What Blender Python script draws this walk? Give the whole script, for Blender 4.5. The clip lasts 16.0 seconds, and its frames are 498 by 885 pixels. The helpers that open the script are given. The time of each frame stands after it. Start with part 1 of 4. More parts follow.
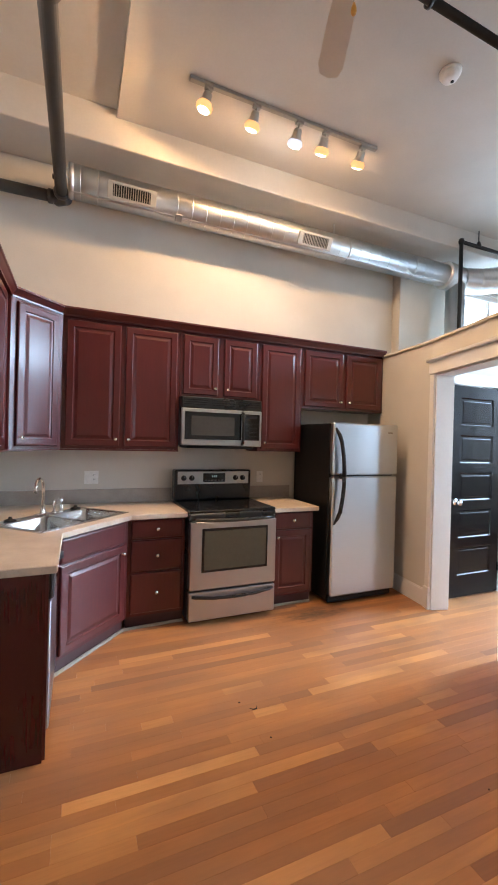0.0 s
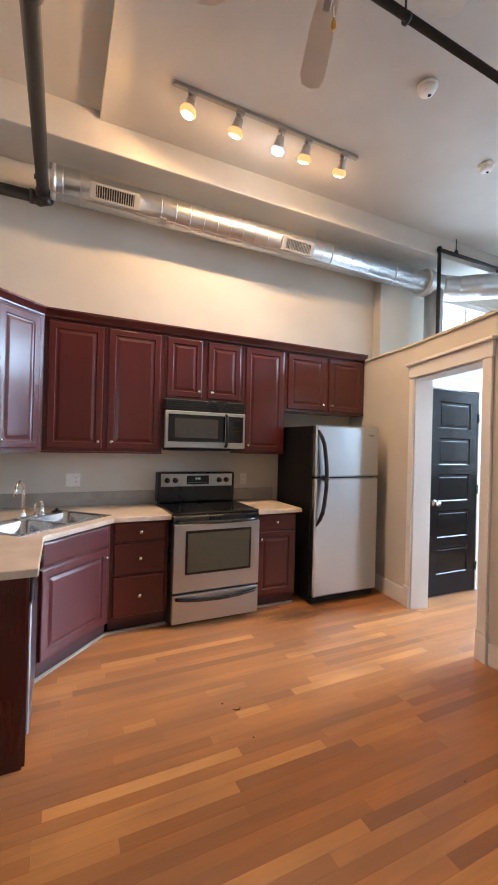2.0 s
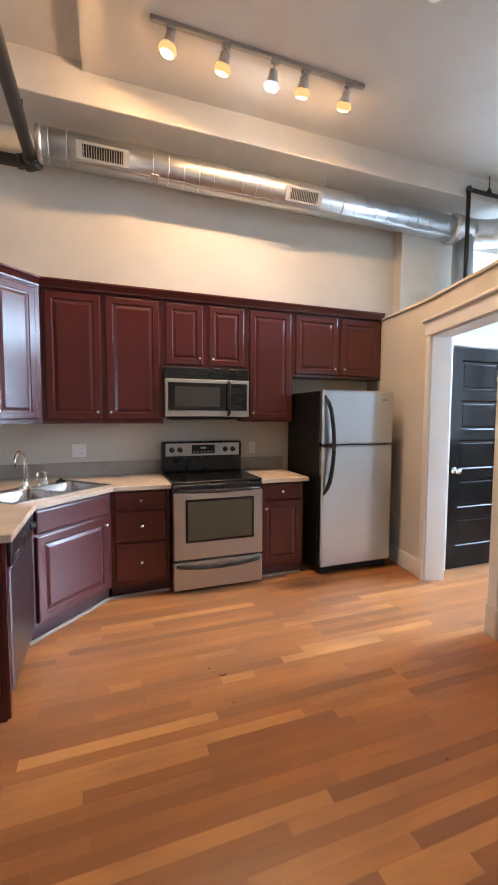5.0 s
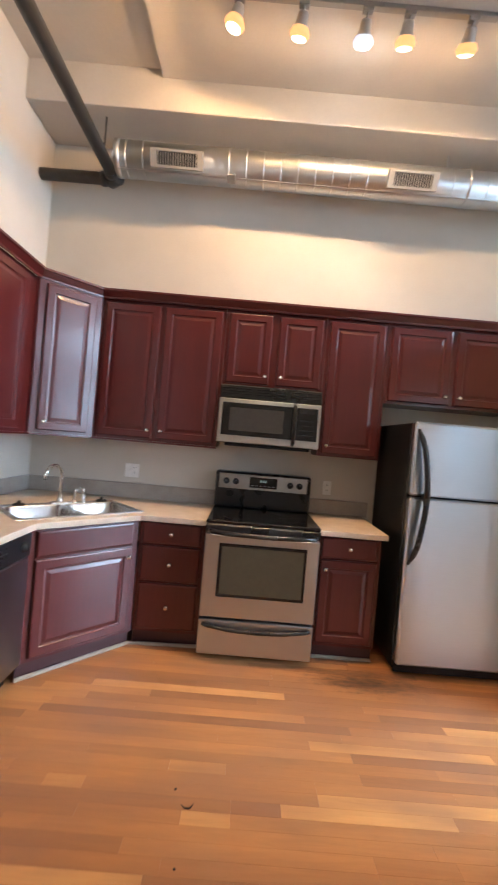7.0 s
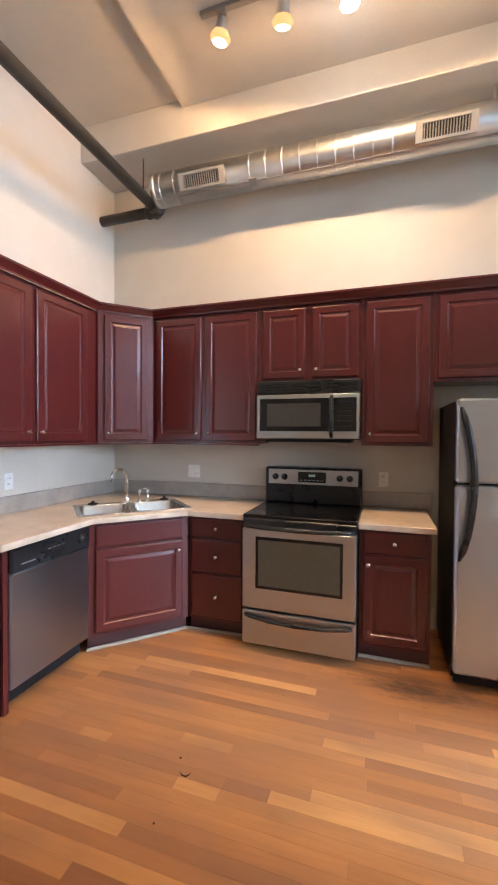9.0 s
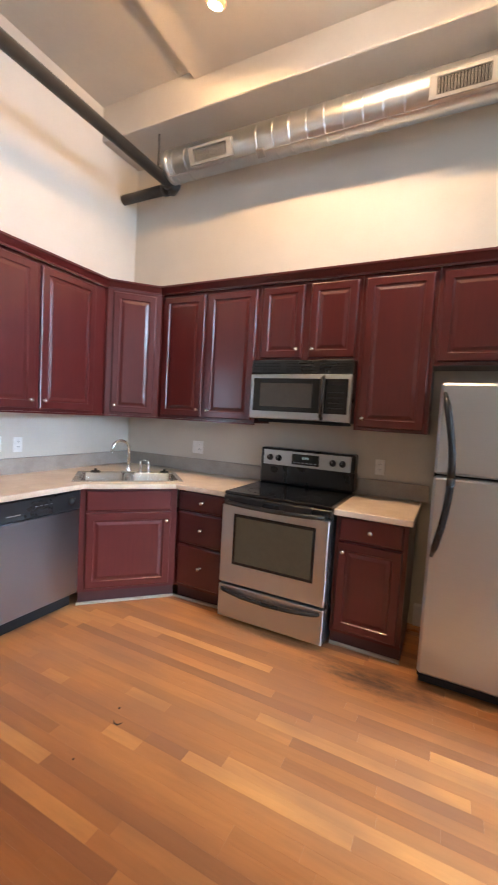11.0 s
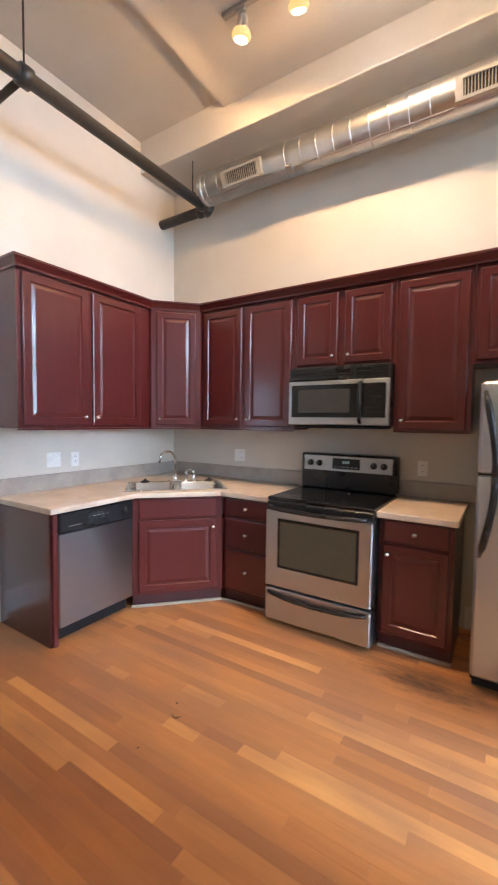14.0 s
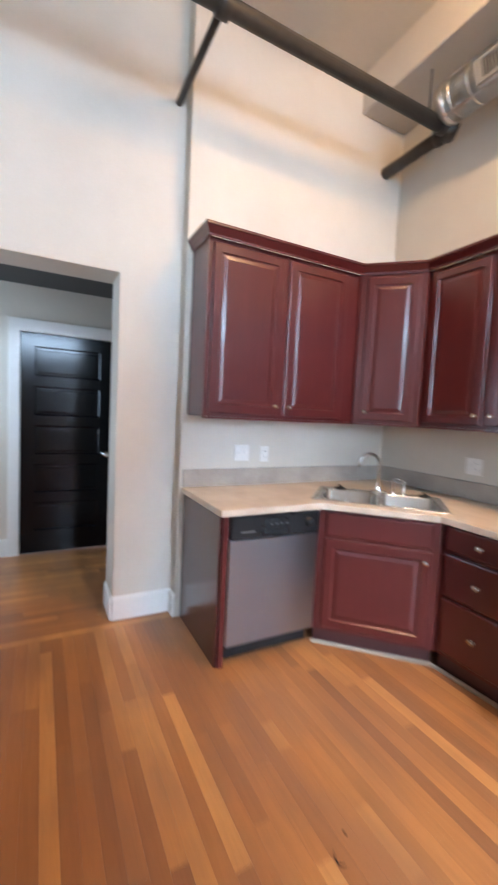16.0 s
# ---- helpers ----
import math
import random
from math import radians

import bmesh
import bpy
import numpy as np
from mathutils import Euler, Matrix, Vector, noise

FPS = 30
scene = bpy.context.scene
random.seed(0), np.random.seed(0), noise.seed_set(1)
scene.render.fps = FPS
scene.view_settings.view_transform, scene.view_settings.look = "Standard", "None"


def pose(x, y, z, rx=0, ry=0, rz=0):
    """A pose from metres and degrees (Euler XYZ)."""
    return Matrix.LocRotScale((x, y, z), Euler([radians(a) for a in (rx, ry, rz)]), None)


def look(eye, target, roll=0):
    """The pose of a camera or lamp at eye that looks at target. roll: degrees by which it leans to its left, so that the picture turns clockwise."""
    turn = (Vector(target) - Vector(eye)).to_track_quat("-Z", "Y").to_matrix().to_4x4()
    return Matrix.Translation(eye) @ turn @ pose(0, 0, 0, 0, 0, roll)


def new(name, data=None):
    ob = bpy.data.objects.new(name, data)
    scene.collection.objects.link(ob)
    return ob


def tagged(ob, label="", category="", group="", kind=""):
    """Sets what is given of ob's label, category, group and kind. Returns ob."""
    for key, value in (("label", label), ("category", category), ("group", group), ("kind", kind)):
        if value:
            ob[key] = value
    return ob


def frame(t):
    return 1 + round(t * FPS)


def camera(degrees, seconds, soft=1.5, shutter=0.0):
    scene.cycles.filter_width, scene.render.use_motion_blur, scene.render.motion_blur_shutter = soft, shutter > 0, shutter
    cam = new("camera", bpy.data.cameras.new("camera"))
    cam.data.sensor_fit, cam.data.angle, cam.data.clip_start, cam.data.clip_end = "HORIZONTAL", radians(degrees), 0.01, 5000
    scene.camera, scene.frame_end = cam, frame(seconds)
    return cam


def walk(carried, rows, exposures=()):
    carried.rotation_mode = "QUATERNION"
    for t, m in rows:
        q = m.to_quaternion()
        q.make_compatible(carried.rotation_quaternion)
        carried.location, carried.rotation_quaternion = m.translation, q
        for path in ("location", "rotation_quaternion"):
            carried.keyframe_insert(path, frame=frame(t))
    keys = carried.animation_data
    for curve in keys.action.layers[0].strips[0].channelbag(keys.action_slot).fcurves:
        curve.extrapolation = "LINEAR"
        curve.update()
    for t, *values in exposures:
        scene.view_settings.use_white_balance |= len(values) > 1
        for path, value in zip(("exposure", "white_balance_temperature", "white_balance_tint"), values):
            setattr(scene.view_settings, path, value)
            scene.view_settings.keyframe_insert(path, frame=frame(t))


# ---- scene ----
# ---------- camera and walk ----------
cam = camera(63.6, 16.0, 1.8, 0.5)
PATH = [
    (0, (0.729, 0.376, 1.484), (1.511, 2.217, 1.475), 1.5),
    (0.5, (0.744, 0.382, 1.48), (1.534, 2.219, 1.474), 1.9),
    (1, (0.745, 0.38, 1.484), (1.535, 2.217, 1.479), 1.6),
    (1.5, (0.734, 0.373, 1.48), (1.544, 2.202, 1.481), 1.4),
    (2, (0.726, 0.353, 1.482), (1.579, 2.162, 1.488), 1.5),
    (2.5, (0.708, 0.325, 1.484), (1.604, 2.113, 1.47), 1.5),
    (3, (0.685, 0.297, 1.483), (1.623, 2.063, 1.45), 1.5),
    (3.5, (0.67, 0.265, 1.462), (1.645, 2.009, 1.367), 0.3),
    (4, (0.742, 0.256, 1.451), (1.706, 1.996, 1.238), 1.4),
    (4.5, (0.936, 0.254, 1.45), (1.704, 2.1, 1.374), 4.0),
    (4.7, (0.993, 0.265, 1.446), (1.722, 2.122, 1.314), 2.1),
    (6.8, (1.676, 0.85, 1.455), (1.861, 2.841, 1.467), 4.2),
    (7, (1.771, 0.824, 1.455), (1.781, 2.824, 1.445), 4.9),
    (7.5, (1.939, 0.78, 1.476), (1.75, 2.77, 1.453), 2.8),
    (8, (2.161, 0.825, 1.481), (2.028, 2.821, 1.46), 3.5),
    (8.5, (2.3, 0.867, 1.469), (2.003, 2.845, 1.434), 2.1),
    (8.7, (2.35, 0.861, 1.464), (1.887, 2.807, 1.429), 0.4),
    (10.8, (2.918, 1.062, 1.444), (1.925, 2.795, 1.33), 3.4),
    (11, (2.921, 1.067, 1.439), (2.025, 2.85, 1.308), 3.3),
    (11.5, (2.938, 1.063, 1.449), (2.107, 2.877, 1.313), 2.5),
    (12, (2.953, 1.029, 1.447), (2.077, 2.822, 1.322), 1.9),
    (12.5, (2.96, 1.006, 1.449), (2.036, 2.777, 1.341), 2.2),
    (13, (2.972, 1.0, 1.451), (2.025, 2.758, 1.353), 2.1),
    (13.5, (2.968, 0.99, 1.454), (1.993, 2.734, 1.361), 1.9),
    (14, (2.965, 0.982, 1.449), (1.893, 2.667, 1.344), 0.7),
    (14.5, (2.928, 1.082, 1.412), (1.603, 2.547, 1.101), -2.6),
    (15, (2.906, 1.27, 1.435), (1.321, 2.468, 1.205), 5.4),
    (15.5, (2.812, 1.42, 1.413), (1.229, 2.605, 1.115), 4.0),
    (16, (2.55, 1.534, 1.415), (0.78, 2.454, 1.27), 2.8),
]
EXPOSURE = [(0.0, -0.02), (4.7, -0.05), (7.0, 0.02), (8.5, 0.02), (11.0, 0.04), (14.0, 0.05), (16.0, 0.06)]
walk(cam, [(t, look(eye, target, roll)) for t, eye, target, roll in PATH], EXPOSURE)

# ---------- plan, in metres ----------
XW, YN = -0.015, 4.165          # kitchen faces of the west and north walls
CEIL, BAY = 3.985, 4.045        # main ceiling, and the bay along the west wall
YS, XE = -2.60, 7.40            # south and east walls, behind and beside the walk
B1, B2, B3 = (3.70, 3.12), (3.44, 2.15), (3.52, 0.60)   # bends of the low partition
B0 = (3.84, YN)
LOW = 2.43                      # top of the low partition
BEAM = 3.755                    # underside of the beam along the kitchen wall
TRACK_Y = 3.115
# track spotlights: where each stem meets the track, and where its bulb's face is
LAMPS = [(1.515, (1.488, 3.152, 3.806)), (1.885, (1.870, 3.184, 3.808)), (2.248, (2.250, 3.204, 3.810)), (2.490, (2.492, 3.192, 3.814)), (2.852, (2.859, 3.206, 3.822))]

# ---------- world and light ----------
world = bpy.data.worlds.new("sky")
scene.world = world
world.use_nodes = True
wn = world.node_tree
sky = wn.nodes.new("ShaderNodeTexSky")
sky.sky_type, sky.sun_disc = "NISHITA", False
sky.sun_elevation, sky.sun_rotation = radians(40), radians(200)
wn.nodes["Background"].inputs["Strength"].default_value = 0.12
wn.links.new(sky.outputs[0], wn.nodes["Background"].inputs["Color"])


def lamp(name, kind, where, power, color, size=0.1, target=None, size_y=None, spread=None, cone=None):
    data = bpy.data.lights.new(name, kind)
    data.energy, data.color = power, color
    if kind == "AREA":
        data.shape, data.size, data.size_y = "RECTANGLE", size, size_y or size
        if spread:
            data.spread = radians(spread)
    elif kind == "SUN":
        data.angle = radians(size)
    else:
        data.shadow_soft_size = size
        if cone:
            data.spot_size, data.spot_blend = radians(cone), 0.7 if cone < 150 else 0.2
    ob = new(name, data)
    ob.matrix_world = look(where, target) if target else Matrix.Translation(where)
    return ob


lamp("sun", "SUN", (0, 0, 20), 1.0, (1.0, 0.95, 0.88), 12, (6, 14, 4))
COOL = (0.54, 0.75, 1.02)
WARM = (1.0, 0.60, 0.29)
SPOT, WIDE = 47.0, 27.0
SHARE = [1.35, 1.05, 0.60, 0.80, 1.05]   # how openly each bulb sits in its head
AIM = [(-0.42, -0.30), (-0.15, -0.50), (0.02, 0.10), (-0.05, -0.45), (0.15, -0.35)]
LEAN = [-1.0, -0.6, 0.0, 0.0, 0.1]      # how far each open bulb leans along the track
for n, ((x, face), (ax, ay)) in enumerate(zip(LAMPS, AIM)):
    tint = (1.0, 0.94, 0.88) if n == 2 else WARM
    where = (face[0], face[1] + 0.006, face[2] - 0.010)
    lamp("track_bulb_light", "SPOT", where, SPOT * (0.8 if n == 2 else 1.0), tint, 0.026, (x + 2 * ax, TRACK_Y + 2 * ay, 1.8), cone=120)
    lamp("track_bulb_spill", "POINT", where, 4.4, tint, 0.036)
    lamp("track_bulb_flood", "SPOT", where, WIDE * SHARE[n], tint, 0.026, (where[0] + LEAN[n], where[1] + 0.05, where[2] - 1.6), cone=178)
# daylight entering by the window openings
lamp("window_daylight", "AREA", (5.9, YN - 0.02, 2.27), 112, COOL, 1.39, (5.3, 0, 3.3), 2.54)
lamp("window_daylight", "AREA", (XE - 0.02, 1.95, 2.37), 205, COOL, 2.65, (0, 2.10, -0.05), 2.7, spread=70)
lamp("window_daylight", "AREA", (XE - 0.02, -0.75, 2.2), 36, COOL, 1.9, (0, -0.2, 2.0), 2.4)
lamp("window_daylight", "AREA", (5.7, YS + 0.02, 2.2), 20, COOL, 1.7, (4.6, 3, 1.8), 2.6)
lamp("hall_window_daylight", "AREA", (-1.0, -0.22, 1.55), 34, COOL, 0.66, (-0.95, 3, 1.0), 1.26)


# ---------- materials ----------
def material(name):
    m = bpy.data.materials.new(name)
    m.use_nodes = True
    return m, m.node_tree, m.node_tree.nodes["Principled BSDF"]


def ramp(nt, fac, stops):
    r = nt.nodes.new("ShaderNodeValToRGB")
    while len(r.color_ramp.elements) < len(stops):
        r.color_ramp.elements.new(0.5)
    for e, (p, c) in zip(r.color_ramp.elements, stops):
        e.position, e.color = p, (*c, 1)
    nt.links.new(fac, r.inputs[0])
    return r.outputs[0]


def coords(nt, scale=(1, 1, 1), space="Object"):
    tc = nt.nodes.new("ShaderNodeTexCoord")
    mp = nt.nodes.new("ShaderNodeMapping")
    mp.inputs["Scale"].default_value = scale
    nt.links.new(tc.outputs[space], mp.inputs[0])
    return mp.outputs[0]


def fbm(nt, vec, scale, detail=4, rough=0.55):
    n = nt.nodes.new("ShaderNodeTexNoise")
    n.inputs["Scale"].default_value, n.inputs["Detail"].default_value, n.inputs["Roughness"].default_value = scale, detail, rough
    nt.links.new(vec, n.inputs["Vector"])
    return n.outputs[0]


def mix(nt, fac, a, b, mode="MIX"):
    n = nt.nodes.new("ShaderNodeMix")
    n.data_type, n.blend_type = "RGBA", mode
    for sock, v in ((n.inputs[0], fac), (n.inputs[6], a), (n.inputs[7], b)):
        if hasattr(v, "links"):
            nt.links.new(v, sock)
        elif isinstance(v, tuple):
            sock.default_value = (*v, 1)
        else:
            sock.default_value = v
    return n.outputs[2]


def maths(nt, op, a, b=0.0):
    n = nt.nodes.new("ShaderNodeMath")
    n.operation = op
    for sock, v in ((n.inputs[0], a), (n.inputs[1], b)):
        if hasattr(v, "links"):
            nt.links.new(v, sock)
        else:
            sock.default_value = v
    return n.outputs[0]


def bump(nt, bsdf, height, strength, dist=0.002):
    b = nt.nodes.new("ShaderNodeBump")
    b.inputs["Strength"].default_value, b.inputs["Distance"].default_value = strength, dist
    nt.links.new(height, b.inputs["Height"])
    nt.links.new(b.outputs[0], bsdf.inputs["Normal"])


def paint(name, color, rough=0.55, vary=0.06, grain=90, relief=0.12, coat=0.0, scale_big=1.3):
    """Painted surface: faint clouds of tone, roller or brush texture in the relief and in the gloss."""
    m, nt, p = material(name)
    v = coords(nt)
    big, fine = fbm(nt, v, scale_big, 5), fbm(nt, v, grain, 3)
    dark = tuple(c * (1 - vary * 1.6) for c in color)
    lite = tuple(min(1, c * (1 + vary)) for c in color)
    c = ramp(nt, big, [(0.3, dark), (0.7, lite)])
    c = mix(nt, 0.10, c, ramp(nt, fine, [(0.35, tuple(k * 0.8 for k in color)), (0.65, lite)]))
    nt.links.new(c, p.inputs["Base Color"])
    r = maths(nt, "MULTIPLY_ADD", big, 0.16)
    nt.nodes[-1].inputs[2].default_value = rough - 0.08
    nt.links.new(r, p.inputs["Roughness"])
    p.inputs["Coat Weight"].default_value = coat
    bump(nt, p, fine, relief, 0.0015)
    return m


def metal(name, color, rough, stretch=(1, 1, 1), scale=60, vary=0.12, relief=0.06, metallic=1.0):
    m, nt, p = material(name)
    v = coords(nt, stretch)
    n, big = fbm(nt, v, scale, 4), fbm(nt, coords(nt), 2.2, 4)
    nt.links.new(ramp(nt, n, [(0.25, tuple(c * (1 - vary) for c in color)), (0.75, color)]), p.inputs["Base Color"])
    r = maths(nt, "MULTIPLY_ADD", mix(nt, 0.5, n, big), 0.16)
    nt.nodes[-1].inputs[2].default_value = rough - 0.08
    nt.links.new(r, p.inputs["Roughness"])
    p.inputs["Metallic"].default_value = metallic
    if relief:
        bump(nt, p, n, relief, 0.001)
    return m


def brushed(name, color, rough, aniso):
    """Sheet steel brushed across: highlights draw out upright."""
    m = metal(name, color, rough, (1, 1, 60), 14, 0.08, 0.02)
    nt, p = m.node_tree, m.node_tree.nodes["Principled BSDF"]
    tan = nt.nodes.new("ShaderNodeTangent")
    tan.direction_type, tan.axis = "RADIAL", "Z"
    nt.links.new(tan.outputs[0], p.inputs["Tangent"])
    p.inputs["Anisotropic"].default_value, p.inputs["Anisotropic Rotation"].default_value = aniso, 0.25
    return m


def plastic(name, color, rough=0.3, relief=0.03):
    m, nt, p = material(name)
    n = fbm(nt, coords(nt), 35, 4)
    nt.links.new(ramp(nt, n, [(0.3, tuple(c * 0.88 for c in color)), (0.7, color)]), p.inputs["Base Color"])
    r = maths(nt, "MULTIPLY_ADD", fbm(nt, coords(nt), 4, 3), 0.08)
    nt.nodes[-1].inputs[2].default_value = rough - 0.04
    nt.links.new(r, p.inputs["Roughness"])
    if relief:
        bump(nt, p, n, relief * 0.3, 0.0005)
    return m


def glow(name, color, power):
    m, nt, p = material(name)
    p.inputs["Base Color"].default_value = (0.04, 0.04, 0.04, 1)
    p.inputs["Roughness"].default_value = 0.7
    p.inputs["Emission Color"].default_value = (*color, 1)
    p.inputs["Emission Strength"].default_value = power
    return m


def cherry(name, low, high, rough=0.34):
    """Dark red stained wood under glossy varnish, with a faint upright grain."""
    m, nt, p = material(name)
    grain = fbm(nt, coords(nt, (26, 26, 1.6)), 3.0, 6, 0.6)
    cloud = fbm(nt, coords(nt), 3.0, 3)
    c = ramp(nt, grain, [(0.15, low), (0.85, high)])
    c = mix(nt, 0.4, c, ramp(nt, cloud, [(0.3, low), (0.7, high)]))
    nt.links.new(c, p.inputs["Base Color"])
    r = maths(nt, "MULTIPLY_ADD", cloud, 0.12)
    nt.nodes[-1].inputs[2].default_value = rough - 0.06
    nt.links.new(r, p.inputs["Roughness"])
    p.inputs["Coat Weight"].default_value, p.inputs["Coat Roughness"].default_value = 0.60, 0.21
    p.inputs["Specular IOR Level"].default_value = 0.35
    bump(nt, p, grain, 0.03, 0.001)
    return m


def oak(name, tones, turned=False):
    """Oiled strip-oak boards; every board takes a tone of its own. Turned boards run along y."""
    m, nt, p = material(name)
    info, geo = nt.nodes.new("ShaderNodeObjectInfo"), nt.nodes.new("ShaderNodeNewGeometry")
    rnd = maths(nt, "FRACT", maths(nt, "ADD", info.outputs["Random"], geo.outputs["Random Per Island"]))
    rnd2 = maths(nt, "FRACT", maths(nt, "MULTIPLY", rnd, 7.31))
    tc = nt.nodes.new("ShaderNodeTexCoord")
    shift = nt.nodes.new("ShaderNodeVectorMath")
    shift.operation = "ADD"
    comb = nt.nodes.new("ShaderNodeCombineXYZ")
    nt.links.new(maths(nt, "MULTIPLY", rnd, 40.0), comb.inputs[0])
    nt.links.new(maths(nt, "MULTIPLY", rnd2, 23.0), comb.inputs[1])
    nt.links.new(geo.outputs["Position"], shift.inputs[0])
    nt.links.new(comb.outputs[0], shift.inputs[1])
    mp = nt.nodes.new("ShaderNodeMapping")
    mp.inputs["Scale"].default_value = (15, 1.1, 1) if turned else (1.1, 15, 1)
    nt.links.new(shift.outputs[0], mp.inputs[0])
    grain = fbm(nt, mp.outputs[0], 3.2, 7, 0.62)
    nt.nodes[-1].inputs["Distortion"].default_value = 0.9
    mp2 = nt.nodes.new("ShaderNodeMapping")
    mp2.inputs["Scale"].default_value = (120, 5, 1) if turned else (5, 120, 1)
    nt.links.new(shift.outputs[0], mp2.inputs[0])
    pores = fbm(nt, mp2.outputs[0], 4.0, 3, 0.7)
    tone = ramp(nt, rnd, [(0.0, tones[0]), (0.16, tones[1]), (0.5, tones[2]), (0.84, tones[3]), (1.0, tones[4])])
    c = mix(nt, 0.30, tone, ramp(nt, grain, [(0.28, (0.58, 0.52, 0.47)), (0.55, (0.95, 0.92, 0.9)), (0.8, (1.22, 1.18, 1.1))]), "MULTIPLY")
    c = mix(nt, 0.05, c, ramp(nt, pores, [(0.3, (0.3, 0.25, 0.2)), (0.5, (1, 1, 1))]), "MULTIPLY")
    wear = fbm(nt, geo.outputs["Position"], 0.9, 4, 0.5)
    c = mix(nt, 0.32, c, ramp(nt, wear, [(0.3, (0.62, 0.56, 0.52)), (0.52, (1, 1, 1)), (0.75, (1.12, 1.1, 1.05))]), "MULTIPLY")
    # grey worn patches drawn out along the boards
    mp3 = nt.nodes.new("ShaderNodeMapping")
    mp3.inputs["Scale"].default_value = (1.3, 3.4, 1)
    nt.links.new(geo.outputs["Position"], mp3.inputs[0])
    worn = fbm(nt, mp3.outputs[0], 1.5, 3, 0.45)
    c = mix(nt, ramp(nt, worn, [(0.38, (0, 0, 0)), (0.68, (0.50, 0.50, 0.50))]), c, (0.25, 0.116, 0.064))
    # dark old smears, longest along the boards
    mp4 = nt.nodes.new("ShaderNodeMapping")
    mp4.inputs["Scale"].default_value = (1.2, 7.0, 1)
    mp4.inputs["Location"].default_value = (3.1, 1.7, 0)
    nt.links.new(geo.outputs["Position"], mp4.inputs[0])
    smear = fbm(nt, mp4.outputs[0], 1.3, 3, 0.45)
    c = mix(nt, ramp(nt, smear, [(0.50, (0, 0, 0)), (0.80, (0.32, 0.32, 0.32))]), c, (0.15, 0.078, 0.046))
    scuff = fbm(nt, mp3.outputs[0], 7.0, 5, 0.7)
    c = mix(nt, 0.08, c, ramp(nt, scuff, [(0.27, (0.34, 0.29, 0.27)), (0.36, (1, 1, 1)), (0.68, (1, 1, 1)), (0.76, (1.3, 1.22, 1.12))]), "MULTIPLY")
    # old water stain by the range and refrigerator
    off = nt.nodes.new("ShaderNodeVectorMath")
    off.operation = "SUBTRACT"
    off.inputs[1].default_value = (2.64, 3.34, 0)
    nt.links.new(geo.outputs["Position"], off.inputs[0])
    sc = nt.nodes.new("ShaderNodeVectorMath")
    sc.operation = "MULTIPLY"
    sc.inputs[1].default_value = (1.15, 3.3, 0)
    nt.links.new(off.outputs[0], sc.inputs[0])
    ln = nt.nodes.new("ShaderNodeVectorMath")
    ln.operation = "LENGTH"
    nt.links.new(sc.outputs[0], ln.inputs[0])
    edge = maths(nt, "ADD", ln.outputs["Value"], maths(nt, "MULTIPLY", scuff, 1.1))
    c = mix(nt, ramp(nt, edge, [(0.55, (0.85, 0.85, 0.85)), (1.2, (0, 0, 0))]), c, (0.045, 0.028, 0.020))
    nt.links.new(c, p.inputs["Base Color"])
    r = maths(nt, "MULTIPLY_ADD", mix(nt, 0.25, wear, grain), 0.20)
    nt.nodes[-1].inputs[2].default_value = 0.21
    nt.links.new(r, p.inputs["Roughness"])
    bump(nt, p, grain, 0.02, 0.001)
    return m


def laminate(name, low, high):
    """Beige stone-look worktop with fine brown and pale speckles."""
    m, nt, p = material(name)
    v = coords(nt)
    cloud, speck, speck2 = fbm(nt, v, 6, 5), fbm(nt, v, 130, 2), fbm(nt, v, 70, 3)
    c = ramp(nt, cloud, [(0.3, low), (0.7, high)])
    c = mix(nt, 0.12, c, ramp(nt, speck, [(0.34, (0.42, 0.33, 0.26)), (0.44, (1, 1, 1)), (0.62, (1, 1, 1)), (0.7, (1.3, 1.3, 1.25))]), "MULTIPLY")
    c = mix(nt, 0.1, c, ramp(nt, speck2, [(0.36, (0.5, 0.42, 0.36)), (0.5, (1, 1, 1))]), "MULTIPLY")
    nt.links.new(c, p.inputs["Base Color"])
    p.inputs["Roughness"].default_value = 0.36
    bump(nt, p, speck2, 0.03, 0.001)
    return m


OAK = [(0.27, 0.109, 0.046), (0.35, 0.141, 0.051), (0.42, 0.171, 0.057), (0.475, 0.199, 0.066), (0.59, 0.276, 0.093)]
M_WALL = paint("wall_paint", (0.63, 0.58, 0.50), 0.6)
M_CEIL = paint("ceiling_paint", (0.56, 0.525, 0.475), 0.75, 0.07, 60, 0.25)
M_TRIM = paint("white_trim_paint", (0.80, 0.78, 0.74), 0.38, 0.03, 40, 0.05)
# near-black, so the colour itself carries the hall ceiling's lack of light
M_DARKCEIL = paint("hall_ceiling_shade", (0.06, 0.055, 0.05), 0.8)
M_OAK = oak("oak_boards", OAK)
M_OAK_HALL = oak("hall_oak_boards", OAK, True)
M_OAK_PALE = oak("pale_oak_boards", [(0.61, 0.280, 0.092)] * 2 + [(0.66, 0.315, 0.106)] * 2 + [(0.71, 0.36, 0.13)])
M_OAK_MID = oak("light_oak_boards", [(0.50, 0.222, 0.075)] * 3 + [(0.56, 0.262, 0.092)] * 2)
M_OAK_DARK = oak("dark_oak_boards", [(0.27, 0.110, 0.050)] * 2 + [(0.31, 0.126, 0.054)] * 3)
M_GAP = plastic("floor_joint_dirt", (0.03, 0.016, 0.01), 0.8)
M_CHERRY = cherry("cherry_stain", (0.062, 0.0072, 0.0072), (0.099, 0.0135, 0.0118))
